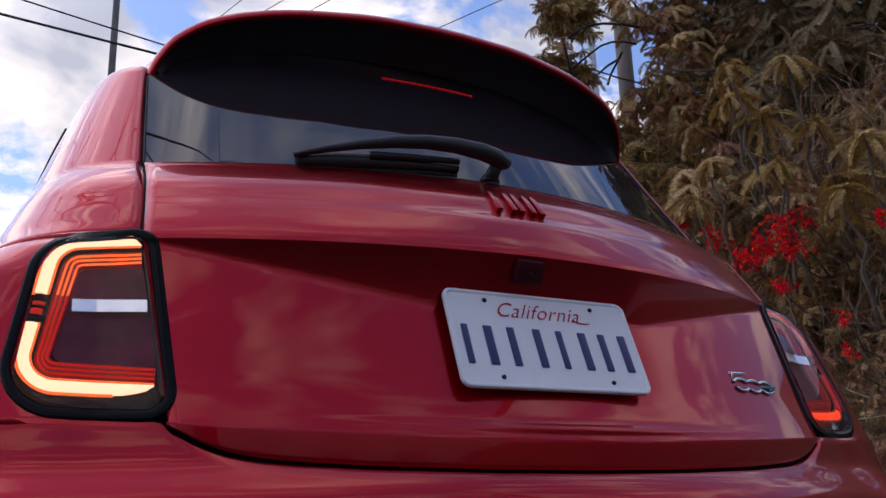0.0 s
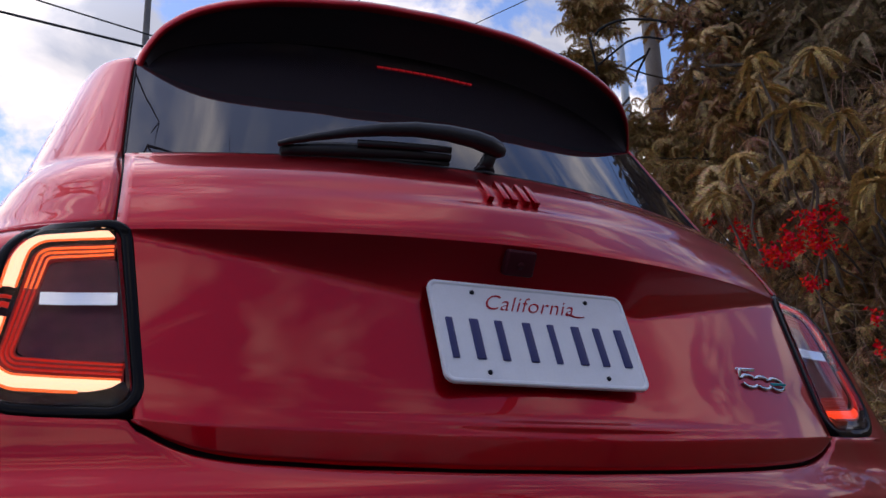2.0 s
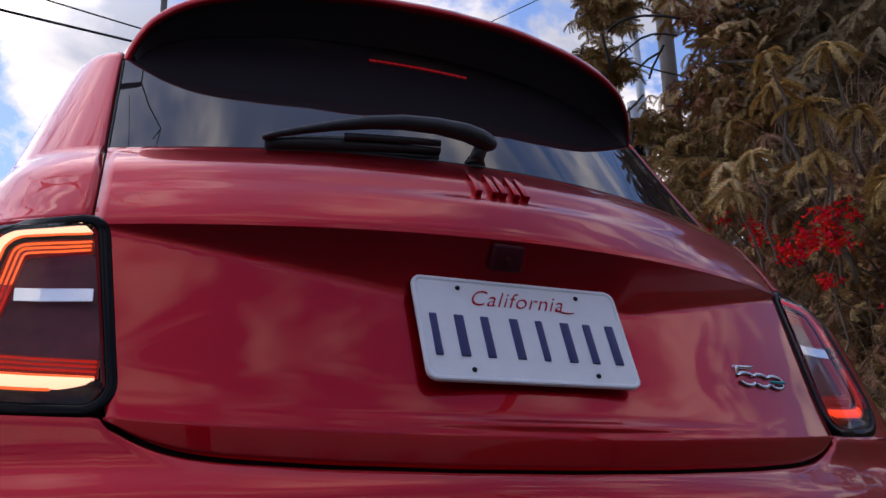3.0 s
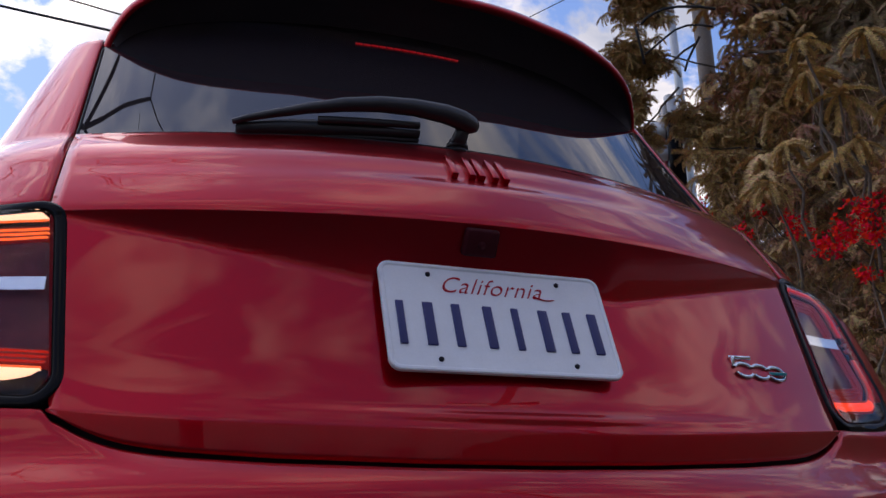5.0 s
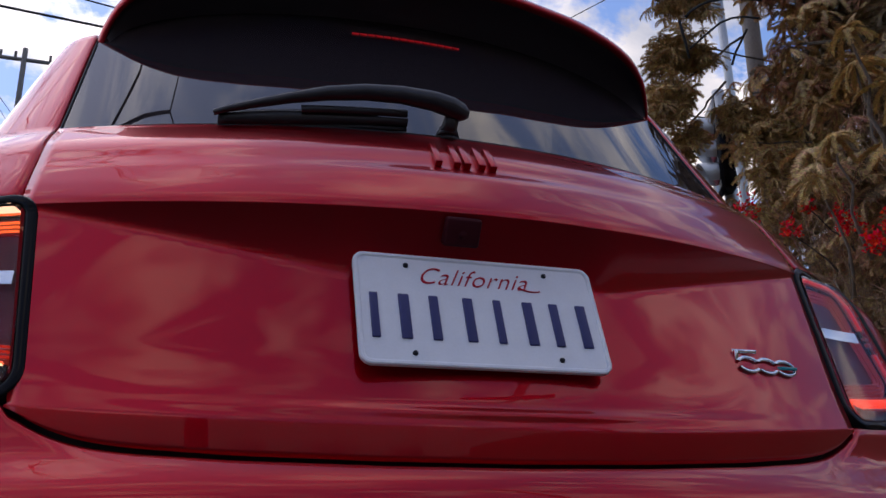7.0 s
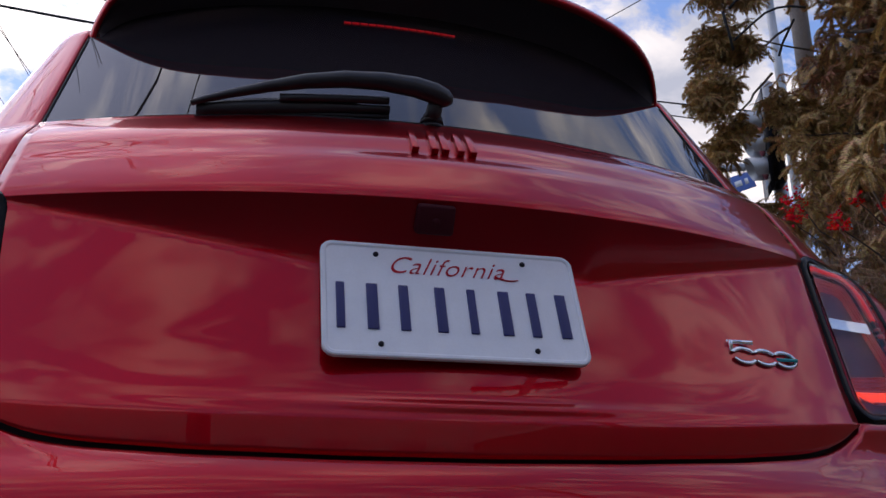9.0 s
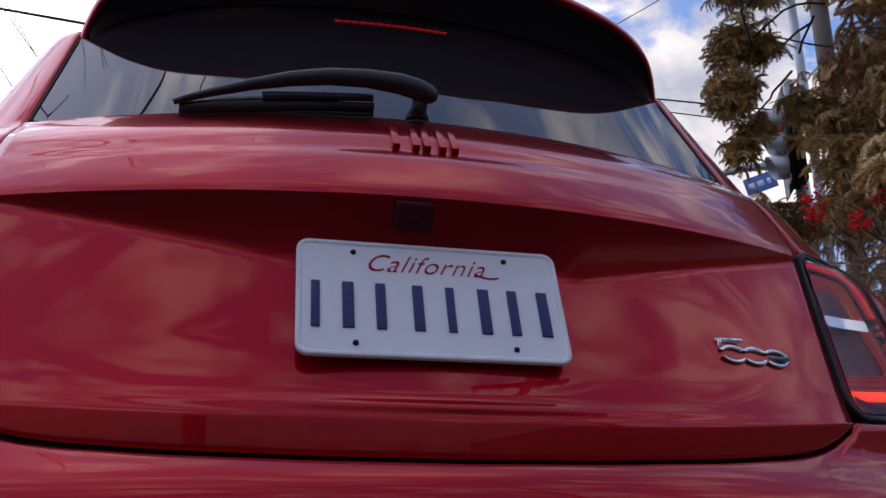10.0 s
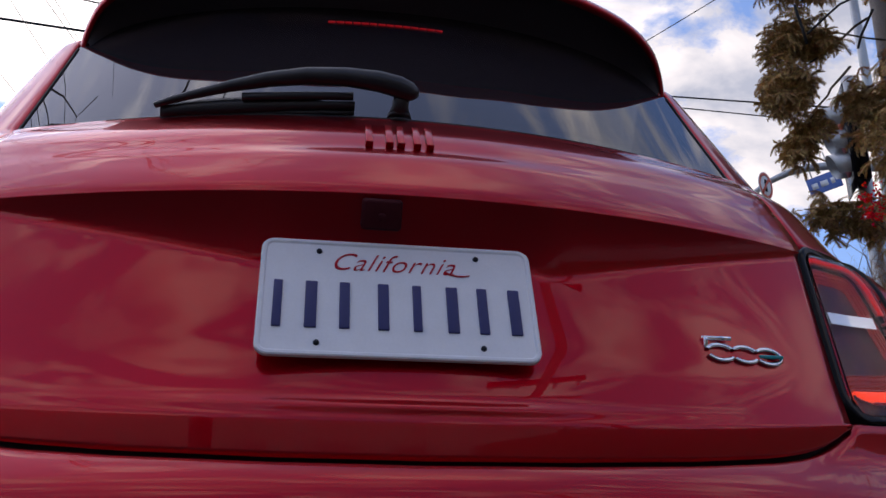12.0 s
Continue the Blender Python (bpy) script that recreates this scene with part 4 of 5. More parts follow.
def fan(leaves=7, seed=0, spread_deg=150, **kw):
    """A tuft of feather leaves that spring from one twig end and hang over."""
    r = random.Random(seed)
    V, T, base = [], [], 0
    for i in range(leaves):
        fv, ft = feather(**kw)
        s = r.uniform(0.75, 1.2)
        yaw = radians(-spread_deg / 2 + spread_deg * (i + 0.5) / leaves + r.uniform(-8, 8))
        m = np.array((Matrix.Rotation(yaw, 3, "Z") @ Matrix.Rotation(radians(r.uniform(0, 38)), 3, "Y") @ Matrix.Rotation(radians(r.uniform(-35, 35)), 3, "X")))
        V.append(fv * s @ m.T)
        T.append(ft + base)
        base += len(fv)
    return np.vstack(V), np.vstack(T)


def scatter(shapes, places, turns, sizes):
    V, T, base = [], [], 0
    for i, (p, m, s) in enumerate(zip(places, turns, sizes)):
        sv, st = shapes[i % len(shapes)]
        V.append((sv * s) @ m.T + p)
        T.append(st + base)
        base += len(sv)
    return np.vstack(V), np.vstack(T)


def turn(yaw, tilt, roll):
    return np.array(Matrix.Rotation(yaw, 3, "Z") @ Matrix.Rotation(tilt, 3, "Y") @ Matrix.Rotation(roll, 3, "X"))


FANS = [fan(7, k, 300, n=17, length=0.30, width=0.034, droop=0.55, ways=(4, 176, 40, 140)) for k in range(6)]
SPRIGS = [fan(9, 60 + k, 340, n=11, length=0.17, width=0.027, droop=0.8, ways=(5, 175, 90)) for k in range(5)]
TUFTS = [fan(9, 20 + k, 340, n=6, length=0.13, width=0.030, droop=0.5, ways=(0, 180)) for k in range(4)]


def hang(count, where, size, shapes, yaw0=180, yaw_spread=80, tilt=(10, 65)):
    P, M, S = [], [], []
    while len(P) < count:
        p = where()
        if p is None:
            continue
        P.append(np.array(p))
        M.append(turn(radians(yaw0 + rng.uniform(-yaw_spread, yaw_spread)), radians(rng.uniform(*tilt)), radians(rng.uniform(-30, 30))))
        S.append(size * rng.uniform(0.6, 1.35))
    return scatter(shapes, P, M, S)


def limb(bm, a, b, r0, r1, wob=0.12, n=7, seed=0):
    r = random.Random(seed)
    a, b = Vector(a), Vector(b)
    pts = []
    for k in range(n):
        t = k / (n - 1)
        pts.append(a.lerp(b, t) + Vector((r.uniform(-wob, wob), r.uniform(-wob, wob), r.uniform(-wob, wob) * 0.5)) * math.sin(math.pi * t))
    tube(bm, pts, [r0 + (r1 - r0) * k / (n - 1) for k in range(n)], 7)
    return pts


def big_tree(x, y, height, radius, low, seed, leaves, label, boughs=()):
    """An old drooping tree: trunk, limbs, and a ragged crown of hanging plumes."""
    t = empty("tree", (x, y, 0), label, "tree", "trees on the bank")
    r = random.Random(seed)
    bm = bmesh.new()
    limb(bm, (0, 0, 0.3), (r.uniform(-0.3, 0.3), r.uniform(-0.3, 0.3), height * 0.86), 0.17, 0.035, 0.2, 10, seed)
    part("trunk", bm, BARK, t)
    ends = []
    for k in range(15):
        bm = bmesh.new()
        z0 = r.uniform(low + 0.2, height * 0.8)
        ang = radians(205 + r.uniform(-100, 100)) if k % 5 else radians(r.uniform(0, 360))
        reach = radius * r.uniform(0.6, 1.0)
        e = (math.cos(ang) * reach, math.sin(ang) * reach, z0 + r.uniform(-0.3, 0.6))
        ends += limb(bm, (0, 0, z0 - 0.2), e, 0.045, 0.010, 0.22, 8, seed * 31 + k)[2:]
        part("limb", bm, BARK, t)
    ends = [tuple(p) for p in ends]
    fine = []
    for k, (p, q, wide, count) in enumerate(boughs):
        bm = bmesh.new()
        pts = limb(bm, Vector(p) - t.location, Vector(q) - t.location, 0.014, 0.005, 0.045, 9, seed * 57 + k)
        part("limb", bm, BARK, t)
        pts = [pts[i].lerp(pts[i + 1], u) for i in range(6 if k < 3 else 4, 8) for u in (0.0, 0.5)]
        for _ in range(int(count * 1.25)):
            c = np.array(pts[rng.integers(len(pts))])
            fine.append(c + rng.normal(0, 1, 3) * wide * (0.62, 0.62, 0.80) - (0, 0, 0.6 * wide))
    ends = np.array(ends)

    def outer():
        e = ends[rng.integers(len(ends))]
        p = e + rng.normal(0, 0.13, 3) * (1, 1, 1.3)
        return p if p[2] > low else None

    def shell():
        a = rng.uniform(0, math.tau)
        z = rng.uniform(low, height)
        rr = radius * (0.45 + 0.5 * noise.noise(Vector((math.cos(a) * 1.5 + seed, math.sin(a) * 1.5, z * 0.8)))) + rng.normal(0, 0.1)
        rr *= math.sin(math.pi * min(1, 0.25 + 0.7 * (z - low) / (height - low))) ** 0.6
        return (math.cos(a) * rr, math.sin(a) * rr, z)

    V, T = hang(int(leaves * 0.75), outer, 0.80, FANS, yaw0=205, tilt=(-10, 28))
    tagged(fast_mesh("crown", V, T, LEAF, t), kind="stuff")
    # inner plumes carry the crown's shade in their colour
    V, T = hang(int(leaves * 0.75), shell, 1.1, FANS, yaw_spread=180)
    tagged(fast_mesh("crown_inner", V, T, LEAF_SHADE, t), kind="stuff")
    V, T = hang(leaves // 3, outer, 0.9, SPRIGS, yaw0=205)
    tagged(fast_mesh("dry_leaves", V, T, LEAF_DRY, t), kind="stuff")
    if fine:
        todo = list(fine)
        V, T = hang(len(fine), lambda: todo.pop(), 0.78, SPRIGS, yaw0=200, yaw_spread=170, tilt=(0, 60))
        tagged(fast_mesh("bough_leaves", V, T, LEAF_OLIVE, t), kind="stuff")
    return t


TREE = "tall dense conifer with drooping olive and brown plumes"
big_tree(5.5, 3.3, 5.6, 1.75, 1.9, 5, 760, TREE)
big_tree(6.5, 5.4, 7.6, 1.4, 2.2, 11, 620, "tall conifer with long ragged boughs and gaps of sky", boughs=(
    ((5.9, 5.6, 5.9), (4.22, 5.72, 6.05), 0.15, 130), ((6.1, 5.6, 5.2), (4.15, 5.9, 5.45), 0.14, 110), ((5.2, 5.8, 5.6), (4.15, 5.95, 4.75), 0.13, 140), ((5.0, 5.9, 5.1), (4.35, 6.15, 4.25), 0.10, 70),
    ((6.1, 5.6, 4.3), (4.75, 5.75, 4.72), 0.12, 110), ((6.0, 5.7, 3.6), (4.55, 6.3, 3.75), 0.12, 80), ((5.6, 5.7, 6.2), (4.5, 5.7, 6.9), 0.13, 70),
    ((6.3, 5.4, 4.3), (4.58, 5.10, 3.99), 0.22, 80), ((6.3, 5.4, 3.9), (4.58, 5.01, 3.61), 0.22, 80), ((6.3, 5.4, 5.0), (5.39, 5.84, 4.70), 0.24, 80),
    ((6.3, 5.4, 4.3), (5.35, 5.66, 4.02), 0.24, 90), ((6.3, 5.4, 3.9), (5.04, 5.90, 3.55), 0.22, 80)))
big_tree(7.4, 4.3, 7.2, 2.2, 1.4, 13, 420, "dark dense conifer behind the hedge")


# tangle of dry twigs on the bank
def twig_mesh(count, x_of, y0, y1, z0, z1, size):
    V, T = [], []
    for k in range(count):
        y = rng.uniform(y0, y1)
        z = rng.uniform(z0, z1)
        p = np.array((x_of(y) + 0.4 * (z - 1.0) * 0.6 + rng.normal(-0.1, 0.2), y, z))
        d = rng.normal(0, 1, 3) * (0.6, 1, 1.4)
        d /= np.linalg.norm(d)
        L = size * rng.uniform(0.4, 1.5)
        side = np.cross(d, (1, 0.2, 0.1))
        side /= np.linalg.norm(side) + 1e-9
        up = np.cross(side, d)
        w = rng.uniform(0.0016, 0.0042)
        mid = p + d * L * 0.5 + rng.normal(0, 0.05, 3)
        end = p + d * L + np.array((0, 0, -0.08 * L))
        b = len(V)
        V += [p + side * w, p - side * w * 0.6 + up * w, p - up * w, mid + side * w * 0.7, mid - side * w * 0.5 + up * w * 0.7, mid - up * w * 0.7, end]
        for a in range(3):
            c = (a + 1) % 3
            T += [(b + a, b + c, b + 3 + c), (b + a, b + 3 + c, b + 3 + a), (b + 3 + a, b + 3 + c, b + 6)]
    return np.array(V), np.array(T)


for k in range(10):
    y = 1.6 + 0.43 * k
    lean = random.Random(300 + k)
    x0 = bank_x(y) - 0.12 + lean.uniform(-0.15, 0.15)
    bm = bmesh.new()
    limb(bm, (0, 0, 0), (lean.uniform(-0.25, 0.35), lean.uniform(-0.45, 0.45), lean.uniform(1.0, 1.9)), 0.010, 0.004, 0.14, 8, 500 + k)
    stem = empty("hedge_stem", (x0, y, 0.9 + lean.uniform(-0.2, 0.3)), "thin grey brown woody stem rising through the hedge", "stem", "stems of the hedge")
    part("shaft", bm, STEM, stem)

V, T = twig_mesh(7000, bank_x, 0.5, 8.0, 0.3, 3.4, 0.5)
tagged(fast_mesh("brush", V, T, TWIG, None), "tangle of dry brown twigs on the bank", "brush", kind="stuff")


def bank_spot():
    y = rng.uniform(0.5, 9.0)
    z = rng.uniform(0.4, 3.0) if rng.random() < 0.7 else rng.uniform(0.4, 1.6)
    return (bank_x(y) + 0.35 * (z - 1.0) + rng.normal(-0.05, 0.22), y, z)


V, T = hang(2300, bank_spot, 0.8, TUFTS, yaw_spread=120)
tagged(fast_mesh("undergrowth", V, T, LEAF_OLIVE, None), "dull olive undergrowth on the bank", "undergrowth", kind="stuff")
V, T = hang(900, bank_spot, 0.8, TUFTS, yaw_spread=120)
tagged(fast_mesh("dead_leaves", V, T, LEAF_DRY, None), "dead brown leaves caught in the brush", "dead leaves", kind="stuff")


# ---------------------------------------------------------------- crimson flowers
def blossom(seed):
    r = random.Random(seed)
    V, T = [], []
    for k in range(3):
        a = k * math.tau / 3 + r.uniform(-0.3, 0.3)
        m = Matrix.Rotation(a, 3, "Z") @ Matrix.Rotation(radians(-35), 3, "Y")
        b = len(V)
        for p in ((0.004, 0, 0), (0.018, -0.012, 0.004), (0.036, 0, -0.002), (0.018, 0.012, 0.004), (0.018, 0, 0.007)):
            V.append(tuple(m @ Vector(p)))
        T += [(b, b + 1, b + 4), (b + 1, b + 2, b + 4), (b + 2, b + 3, b + 4), (b + 3, b, b + 4)]
    return np.array(V), np.array(T)


BLOOMS = [blossom(k) for k in range(5)]


def spray(centre, count, size):
    P, M, S = [], [], []
    for _ in range(count):
        P.append(rng.normal(0, 1, 3) * size * 0.75)
        M.append(turn(rng.uniform(0, math.tau), rng.uniform(-1.4, 1.4), rng.uniform(-1, 1)))
        S.append(rng.uniform(0.6, 1.05))
    V, T = scatter(BLOOMS, P, M, S)
    root = empty("flower_spray", centre, "spray of crimson bougainvillea flowers on the hedge", "flowers", "flower sprays")
    tagged(fast_mesh("petals", V, T, PETAL, root), kind="stuff")
    bm = bmesh.new()
    limb(bm, (0.45, 0.1, -0.25), (0, 0, 0), 0.008, 0.003, 0.05, 5, int(count))
    part("stalk", bm, BARK, root)


# ---------------------------------------------------------------- poles, wires, signals
def pole(name, a, b, r0, r1, mat, label, category="pole"):
    bm = bmesh.new()
    tube(bm, [Vector(a).lerp(Vector(b), k / 6) - Vector(a) for k in range(7)], [r0 + (r1 - r0) * k / 6 for k in range(7)], 14)
    ob = empty(name, a, label, category)
    part("shaft", bm, mat, ob)
    return ob


def wire(a, b, sag, r, label="thin black overhead cable strung above the street"):
    a, b = Vector(a), Vector(b)
    bm = bmesh.new()
    pts = []
    for k in range(25):
        t = k / 24
        p = a.lerp(b, t)
        p.z -= sag * 4 * t * (1 - t)
        pts.append(p - a)
    tube(bm, pts, r, 5)
    ob = part("overhead_cable", bm, CABLE)
    ob.location = a
    return tagged(ob, label, "cable", "overhead cables")
# umbrella-shaped fronds that stand out from the hedge on thin stems
FRONDS = [fan(10, 40 + k, 340, n=30, length=0.30, width=0.034, droop=0.85, ways=(2, 178, 50, 130)) for k in range(4)]

SHOOTS = [fan(8, 80 + k, 340, n=12, length=0.12, width=0.022, droop=0.4, ways=(2, 178, 90)) for k in range(3)]


def frond(centre, size, seed):
    root = empty("frond", centre, "drooping pale olive frond on a thin hedge stem", "branch", "fronds of the hedge")
    V, T = FRONDS[seed % 4]
    m = turn(radians(70 * seed), radians(8), radians(-6))
    tagged(fast_mesh("needles", V * size @ m.T, T, LEAF_PALE, root), kind="stuff")
    V, T = SHOOTS[seed % 3]
    m = turn(radians(50 * seed), radians(-4), radians(9))
    tagged(fast_mesh("young_growth", V * size @ m.T + (0, 0, 0.02), T, LEAF_YOUNG, root), kind="stuff")
    bm = bmesh.new()
    limb(bm, (0.25, 0.12, -0.75), (0, 0, 0), 0.013, 0.006, 0.05, 6, seed)
    part("stem", bm, STEM, root)


for k, (centre, size) in enumerate((
    ((3.33, 2.42, 2.94), 1.00),
    ((3.80, 2.31, 2.58), 1.40),
    ((3.42, 2.25, 3.27), 1.00),
    ((3.44, 2.46, 2.68), 1.00),
    ((3.95, 2.15, 2.79), 1.10),
    ((3.92, 2.34, 2.33), 1.20),
    ((3.11, 2.42, 3.24), 0.90),
    ((3.55, 3.10, 2.97), 1.05),
    ((3.50, 2.62, 2.71), 0.95),
    ((3.60, 3.35, 2.80), 1.10),
    ((3.60, 2.27, 2.89), 0.95),
    ((3.45, 2.06, 2.35), 1.15),
    ((3.75, 3.02, 3.47), 1.10),
    ((3.55, 1.93, 2.64), 1.05),
)):
    frond(centre, 0.72 * size, k)

# places of the sprays on the hedge
for centre, count, size in (
    ((3.499, 2.539, 2.308), 60, 0.060),
    ((3.532, 2.555, 2.195), 85, 0.058),
    ((3.617, 2.803, 2.256), 70, 0.060),
    ((3.672, 3.031, 2.265), 60, 0.055),
    ((3.986, 3.549, 2.603), 50, 0.060),
    ((3.997, 3.637, 2.691), 30, 0.050),
    ((3.636, 2.745, 1.991), 30, 0.035),
    ((3.963, 3.880, 2.834), 20, 0.035),
    ((3.428, 1.846, 2.114), 16, 0.030),
    ((3.587, 2.314, 1.678), 16, 0.030),
    ((3.536, 2.284, 1.485), 12, 0.030),
    ((3.550, 2.415, 2.281), 14, 0.030),
    ((3.431, 2.484, 1.180), 8, 0.020),
    ((4.179, 4.840, 3.214), 40, 0.070),
    ((4.196, 4.883, 3.091), 30, 0.050),
    ((3.853, 3.961, 2.695), 30, 0.050),
):
    spray(centre, count, size)

steel_pole = pole('street_lamp', (10.37, 12.71, 0), (9.116, 11.04, 10.348), 0.10, 0.075, GALV, 'grey steel street lamp pole with a short arm', 'street lamp')
bm = bmesh.new()
tube(bm, [Vector(p) - steel_pole.location for p in [(9.1, 11.037, 10.099), (8.708, 11.08, 10.057), (8.151, 10.983, 9.961)]], 0.035, 8)
part('arm', bm, GALV, steel_pole)
pole('utility_pole', (6.99, 8.00, 0), (5.98, 6.52, 7.85), 0.13, 0.095, WOODPOLE, 'weathered pale timber utility pole among the trees', 'utility pole')
pole('utility_pole', (1.80, 22.17, 0), (1.451, 20.225, 15.35), 0.12, 0.08, DARKPOLE, 'dark timber utility pole behind the car', 'utility pole')
far_pole = pole('utility_pole', (-4.64, 25.44, 0), (-4.594, 25.042, 15.10), 0.11, 0.075, DARKPOLE, 'dark timber utility pole with a crossarm', 'utility pole')
bm = bmesh.new()
box_bm(bm, (1.5, 0.08, 0.09), Matrix.Translation((0.1, -0.38, 14.74)))
for k in (-0.6, -0.2, 0.75):
    box_bm(bm, (0.07, 0.07, 0.22), Matrix.Translation((k, -0.38, 14.87)))
part('crossarm', bm, DARKPOLE, far_pole)
pole('utility_pole', (-12.44, 14.62, 0), (-12.44, 14.56, 11.0), 0.16, 0.11, DARKPOLE, 'dark timber utility pole beside the street', 'utility pole')
wire((-12.44, 14.54, 10.72), (3.02, 16.20, 10.57), 0.05, 0.028)
wire((-8.38, 15.92, 12.22), (2.79, 15.95, 10.63), 0.05, 0.018)
wire((3.54, 19.53, 12.68), (12.17, 9.24, 6.77), 0.05, 0.018)
wire((4.36, 19.30, 12.42), (11.64, 9.60, 6.57), 0.05, 0.013)
wire((8.33, 20.62, 14.29), (11.27, -0.67, 9.06), 0.05, 0.012)
wire((2.28, 17.95, 11.45), (8.14, 13.00, 16.69), 0.05, 0.010)
wire((3.20, 17.49, 11.88), (8.92, 13.22, 15.63), 0.05, 0.010)
wire((4.11, 17.24, 11.96), (10.16, 12.52, 15.56), 0.05, 0.010)
bm = bmesh.new()
tube(bm, [(4.194, 5.322, 5.347), (4.222, 5.269, 5.387), (4.271, 5.21, 5.414), (4.339, 5.14, 5.433), (4.437, 5.063, 5.429), (4.591, 4.958, 5.397), (4.725, 4.877, 5.349)], 0.015, 6)
tagged(part('drooping_cable', bm, CABLE), 'slack black cable looping from the utility pole', 'cable', 'overhead cables')
bm = bmesh.new()
tube(bm, [(4.282, 5.443, 5.09), (4.343, 5.357, 5.145), (4.403, 5.27, 5.198), (4.466, 5.18, 5.25), (4.545, 5.101, 5.267), (4.631, 5.036, 5.255), (4.743, 4.968, 5.216)], 0.012, 6)
tagged(part('drooping_cable', bm, CABLE), 'slack black cable looping from the utility pole', 'cable', 'overhead cables')
bm = bmesh.new()
tube(bm, [(5.336, 5.869, 5.766), (5.315, 5.96, 5.669), (5.292, 6.05, 5.571), (5.289, 6.126, 5.468)], 0.014, 6)
tagged(part('drooping_cable', bm, CABLE), 'slack black cable looping from the utility pole', 'cable', 'overhead cables')
bm = bmesh.new()
tube(bm, [(4.101, 5.293, 5.283), (4.151, 5.334, 5.178), (4.197, 5.369, 5.082), (4.247, 5.413, 4.965)], 0.014, 6)
tagged(part('drooping_cable', bm, CABLE), 'slack black cable looping from the utility pole', 'cable', 'overhead cables')
SIGNAL = [(6.176, 7.735, 5.676), (6.229, 7.876, 5.362), (6.306, 7.987, 5.047)]
ARM = [(8.545, 14.443, 7.522), (8.739, 14.279, 7.637), (8.953, 14.082, 7.786), (9.211, 13.875, 7.883), (9.512, 13.668, 7.908), (9.81, 13.476, 7.891), (10.103, 13.296, 7.843), (10.432, 13.104, 7.745)]
NO_TURN = (8.68, 13.85, 7.557)
STREET = ((9.464, 13.656, 7.47), (9.902, 13.304, 7.584))


def traffic_signal(spots):
    a, b = Vector(spots[0]), Vector(spots[2])
    sig = empty("traffic_signal", spots[1], "three-lamp traffic signal with dark backplate, seen from the side", "traffic light")
    c = Vector(spots[1])
    face = Vector((-0.92, 0.38, 0)).normalized()   # the lamps look across the street
    rot = face.to_track_quat("Y", "Z").to_matrix().to_4x4()
    bm = bmesh.new()
    box_bm(bm, (0.34, 0.20, 1.10), rot @ Matrix.Translation((0, -0.10, 0)))
    bevel_all(bm, 0.02)
    part("housing", bm, BLACK, sig)
    bm = bmesh.new()
    box_bm(bm, (0.56, 0.012, 1.30), rot @ Matrix.Translation((0, -0.01, 0)))
    part("backplate", bm, BLACK, sig)
    for p in spots:
        d = Vector((0, 0, (Vector(p) - c).z))
        rows = []
        for y, r in ((0.0, 0.150), (0.24, 0.150), (0.24, 0.144), (0.0, 0.144)):
            rows.append([tuple(d + rot.to_3x3() @ Vector((r * math.cos(t), y * (0.75 + 0.25 * math.sin(t)), r * math.sin(t)))) for t in spread(radians(-50), radians(230), 20)])
        v, f = sheet(rows)
        mesh_part("visor", v, f, GALV, sig)
        bm = bmesh.new()
        bmesh.ops.create_uvsphere(bm, u_segments=16, v_segments=8, radius=0.14, matrix=Matrix.Translation(d) @ rot @ Matrix.Diagonal((1, 0.3, 1, 1)))
        part("lamp", bm, SIGN_RED if p is spots[0] else LAMP_DARK, sig)
    bm = bmesh.new()
    tube(bm, [(0.25, 0.1, -0.9), (0.25, 0.1, 0.9)], 0.04, 10)
    part("bracket", bm, GALV, sig)
    pole("signal_post", (c.x + 0.25, c.y + 0.1, 0), (c.x + 0.25, c.y + 0.1, c.z + 0.95), 0.11, 0.08, GALV, "grey steel post that carries the traffic signal", "post")


traffic_signal(SIGNAL)

mast = empty("mast_arm", (ARM[-1][0] + 1.2, ARM[-1][1] - 0.6, 0), "curved grey steel mast arm over the crossing", "mast arm")
bm = bmesh.new()
tube(bm, [Vector(p) - mast.location for p in ARM] + [Vector((0, 0, ARM[-1][2] - 0.2)), Vector((0, 0, 0))], [0.05, 0.055, 0.06, 0.07, 0.075, 0.08, 0.085, 0.09, 0.11, 0.14], 10)
part("tube", bm, GALV, mast)


def facing(at):
    d = (Vector((-0.3, -0.95, 0.55)) - Vector(at))
    d.z = 0
    return Matrix.Translation(at) @ d.to_track_quat("-Y", "Z").to_matrix().to_4x4()


sign = empty("turn_sign", label="round white and red turn sign on the mast arm", category="traffic sign")
sign.matrix_basis = facing(NO_TURN) @ Matrix.Rotation(radians(56), 4, "Z")
v, f = sheet([[(r * math.cos(a), y, r * 1.35 * math.sin(a)) for a in spread(0, math.tau, 33)] for r, y in ((0.21, 0.01), (0.21, -0.006), (0.002, -0.006))])
mesh_part("board", v, f, SIGN_WHITE, sign)
v, f = sheet([[(r * math.cos(a), y, r * 1.35 * math.sin(a)) for a in spread(0, math.tau, 33)] for r, y in ((0.20, -0.007), (0.20, -0.011), (0.155, -0.011), (0.155, -0.007))])
mesh_part("ring", v, f, SIGN_RED, sign)
bm = bmesh.new()
box_bm(bm, (0.05, 0.004, 0.46), Matrix.Translation((0, -0.010, 0)) @ Matrix.Rotation(radians(35), 4, "Y"))
part("slash", bm, SIGN_RED, sign)
bm = bmesh.new()
box_bm(bm, (0.07, 0.003, 0.26), Matrix.Translation((0.0, -0.0085, 0)))
part("arrow_bar", bm, BLACK, sign)

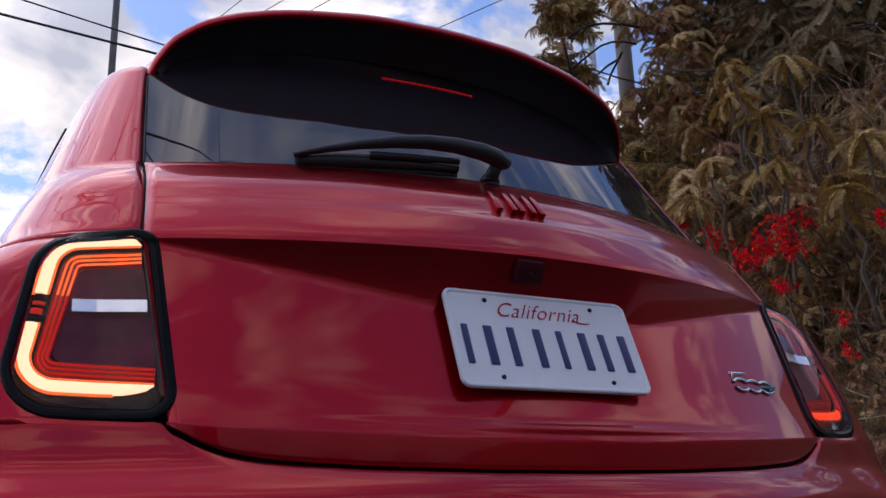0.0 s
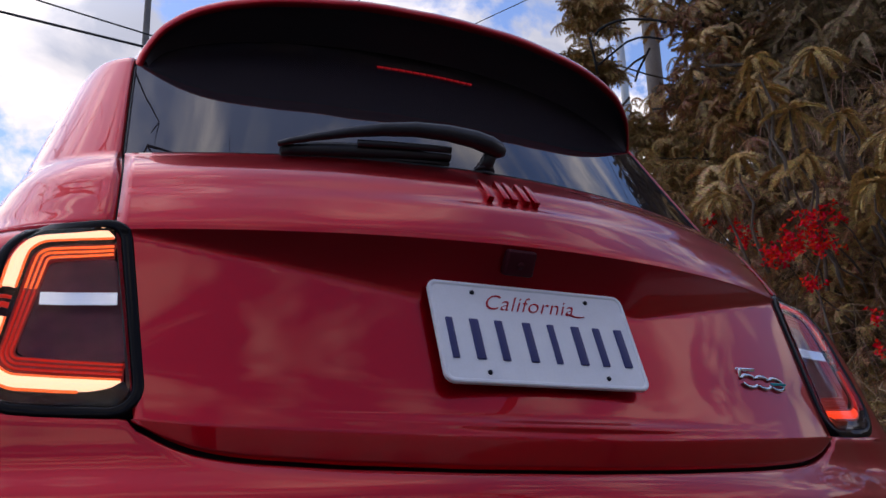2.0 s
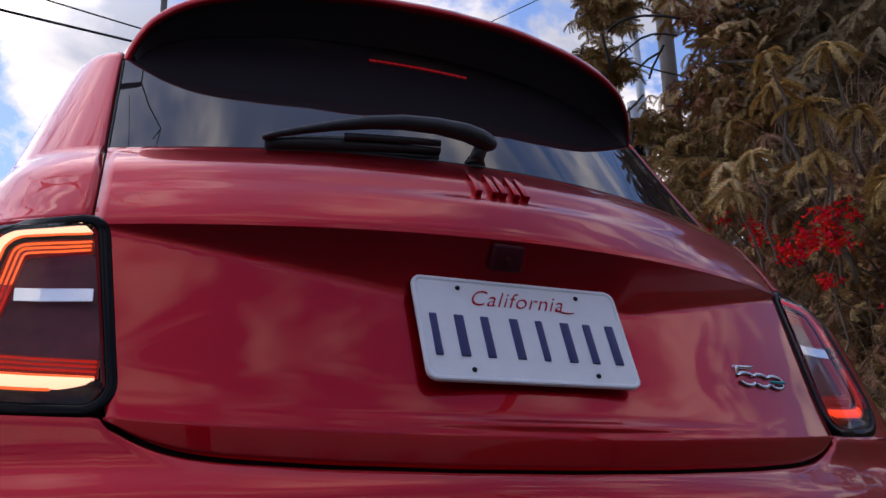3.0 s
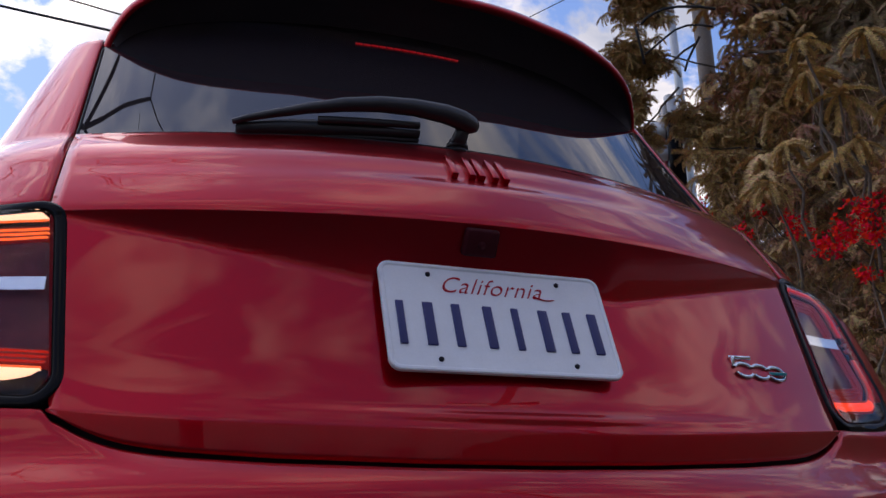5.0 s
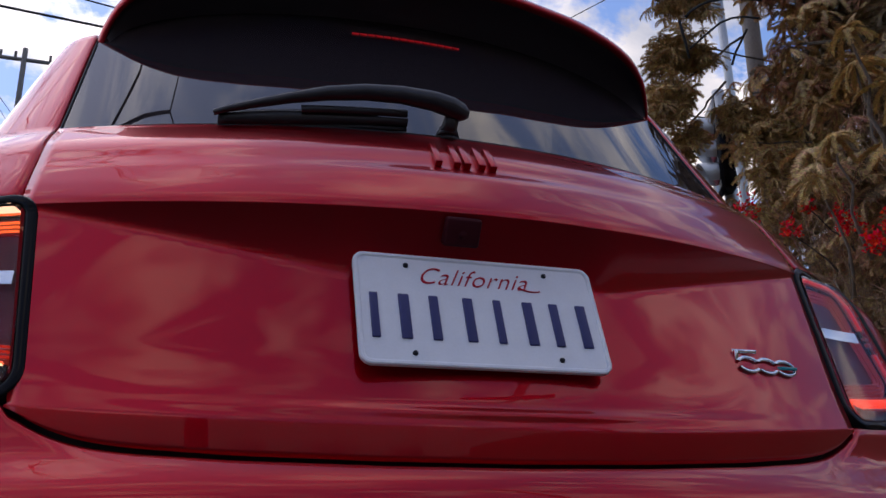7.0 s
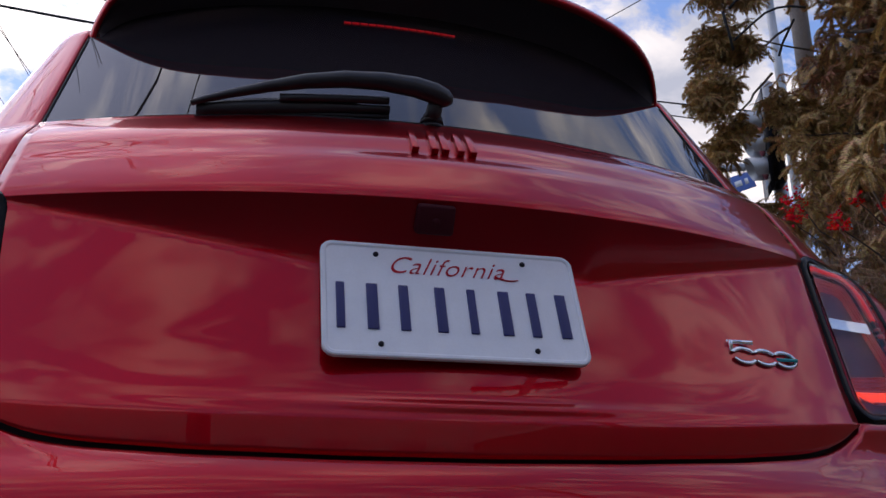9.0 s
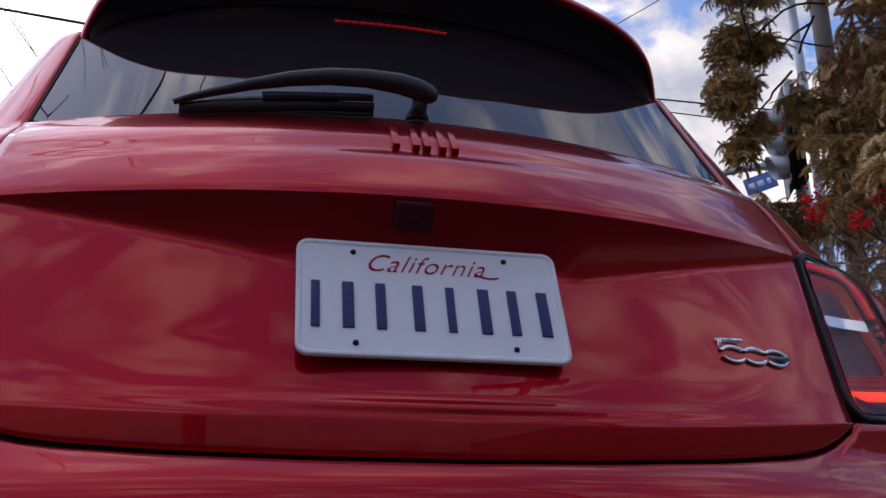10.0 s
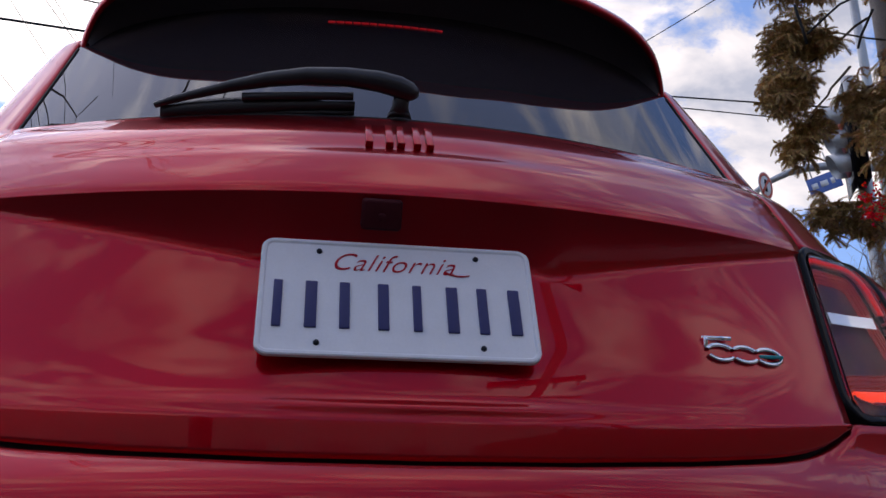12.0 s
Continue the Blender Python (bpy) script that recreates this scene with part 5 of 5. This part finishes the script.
a, b = Vector(STREET[0]), Vector(STREET[1])
street = empty("street_sign", label="blue street name sign hanging from the mast arm", category="street sign")
mid = (a + b) / 2
ax = (b - a).normalized()
up = Vector((0, 0, 1))
nrm = up.cross(ax).normalized()
if nrm.y > 0:
    nrm = -nrm
mm = Matrix((ax, -nrm, ax.cross(-nrm))).transposed().to_4x4()
street.matrix_basis = Matrix.Translation(mid) @ mm
L = (b - a).length
bm = bmesh.new()
box_bm(bm, (L * 1.05, 0.02, 0.36), Matrix())
bevel_all(bm, 0.008)
part("board", bm, SIGN_BLUE, street)
for k, wd in ((-0.30, 0.20), (0.0, 0.24), (0.28, 0.12)):
    bm = bmesh.new()
    box_bm(bm, (wd * L, 0.004, 0.12), Matrix.Translation((k * L, -0.013, -0.01)))
    part("name_bar", bm, SIGN_WHITE, street)
for k in (-0.3, 0.3):
    bm = bmesh.new()
    tube(bm, [(k * L, 0, 0.17), (k * L, 0, 0.62)], 0.012, 6)
    part("hanger", bm, GALV, street)


# ---------------------------------------------------------------- the street behind, which closes the place
def building(x, y, w, d, h, n, label):
    b = empty("building", (x, y, 0), label, "building", "buildings across the street")
    bm = bmesh.new()
    box_bm(bm, (w, d, h), Matrix.Translation((0, 0, h / 2)))
    part("wall", bm, STUCCO, b, smooth=False)
    bm = bmesh.new()
    box_bm(bm, (w + 0.4, d + 0.4, 0.35), Matrix.Translation((0, 0, h + 0.175)))
    part("roof", bm, ROOFING, b, smooth=False)
    for k in range(n):
        bm = bmesh.new()
        box_bm(bm, (1.4, 0.08, 1.5), Matrix.Translation((-w / 2 + w * (k + 0.5) / n, d / 2 + 0.03, 1.7)))
        bevel_all(bm, 0.02)
        part("window", bm, GREY_PANE, b)


# unseen; the first three are raised to cut low sky light on the tailgate
building(-16, -23, 16, 8, 9.4, 5, "stucco building across the street, out of view")
building(2, -22, 17, 8, 8.6, 5, "stucco building across the street, out of view")
building(21, -23, 16, 8, 9.0, 5, "stucco building across the street, out of view")
building(-30, -4, 8, 22, 5.0, 3, "stucco building beside the street, out of view")


def bare_tree(x, y, h, seed, girth=0.10):
    t = empty("bare_tree", (x, y, 0), "leafless tree with dark spreading branches", "tree", "bare street trees")
    r = random.Random(seed)
    bm = bmesh.new()

    def grow(p, d, L, rad, depth):
        q = p + d * L
        mid = p.lerp(q, 0.5) + Vector((r.uniform(-1, 1), r.uniform(-1, 1), 0)) * L * 0.06
        tube(bm, [p, mid, q], [rad, rad * 0.85, rad * 0.7], 5)
        if depth == 0:
            return
        for k in range(3 if depth > 2 else 2):
            nd = (d + Vector((r.uniform(-1, 1), r.uniform(-1, 1), r.uniform(-0.2, 0.6))) * 0.75).normalized()
            grow(q, nd, L * r.uniform(0.6, 0.8), rad * 0.62, depth - 1)

    grow(Vector((0, 0, 0)), Vector((0, 0, 1)), h * 0.3, girth, 5)
    part("branches", bm, BARK, t)


for x, y, h in ((2.9, -3.6, 8.6), (-6.2, 0.6, 9.6)):
    ob = pole("utility_pole", (x, y, 0), (x + 0.1, y, h), 0.115, 0.075, DARKPOLE, "dark timber utility pole with crossarms beside the street", "utility pole")
    for z, w in ((h - 0.6, 2.2), (h - 1.5, 1.8)):
        bm = bmesh.new()
        box_bm(bm, (w, 0.08, 0.09), Matrix.Translation((0.1, -0.16, z)))
        bevel_all(bm, 0.01)
        arm = part("crossarm", bm, DARKPOLE, ob)
        for k in (-0.45, -0.2, 0.2, 0.45):
            bm = bmesh.new()
            tube(bm, [(0.1 + k * w, -0.16, z + 0.05), (0.1 + k * w, -0.16, z + 0.16), (0.1 + k * w, -0.16, z + 0.24)], [0.02, 0.045, 0.03], 8)
            part("insulator", bm, GALV, arm)
for x0, x1, z in ((-5.2, -2.6, 9.05), (-5.6, -3.6, 9.05), (-6.6, -4.6, 9.05), (-7.0, -6.0, 9.05), (-5.4, -1.2, 8.15)):
    wire((x0, 0.6, z), (x1, 24.0, z + 0.3), 0.5, 0.006)
bare_tree(6.5, -12.0, 8.5, 8)
bare_tree(-3.8, 2.9, 10.5, 5, 0.055)

pole("street_lamp", (-2.2, -15.0, 0), (-2.2, -15.0, 8.0), 0.10, 0.07, GALV, "grey steel lamp post across the street", "street lamp")
pole("street_lamp", (4.5, -16.5, 0), (4.5, -16.5, 8.0), 0.10, 0.07, GALV, "grey steel lamp post across the street", "street lamp")
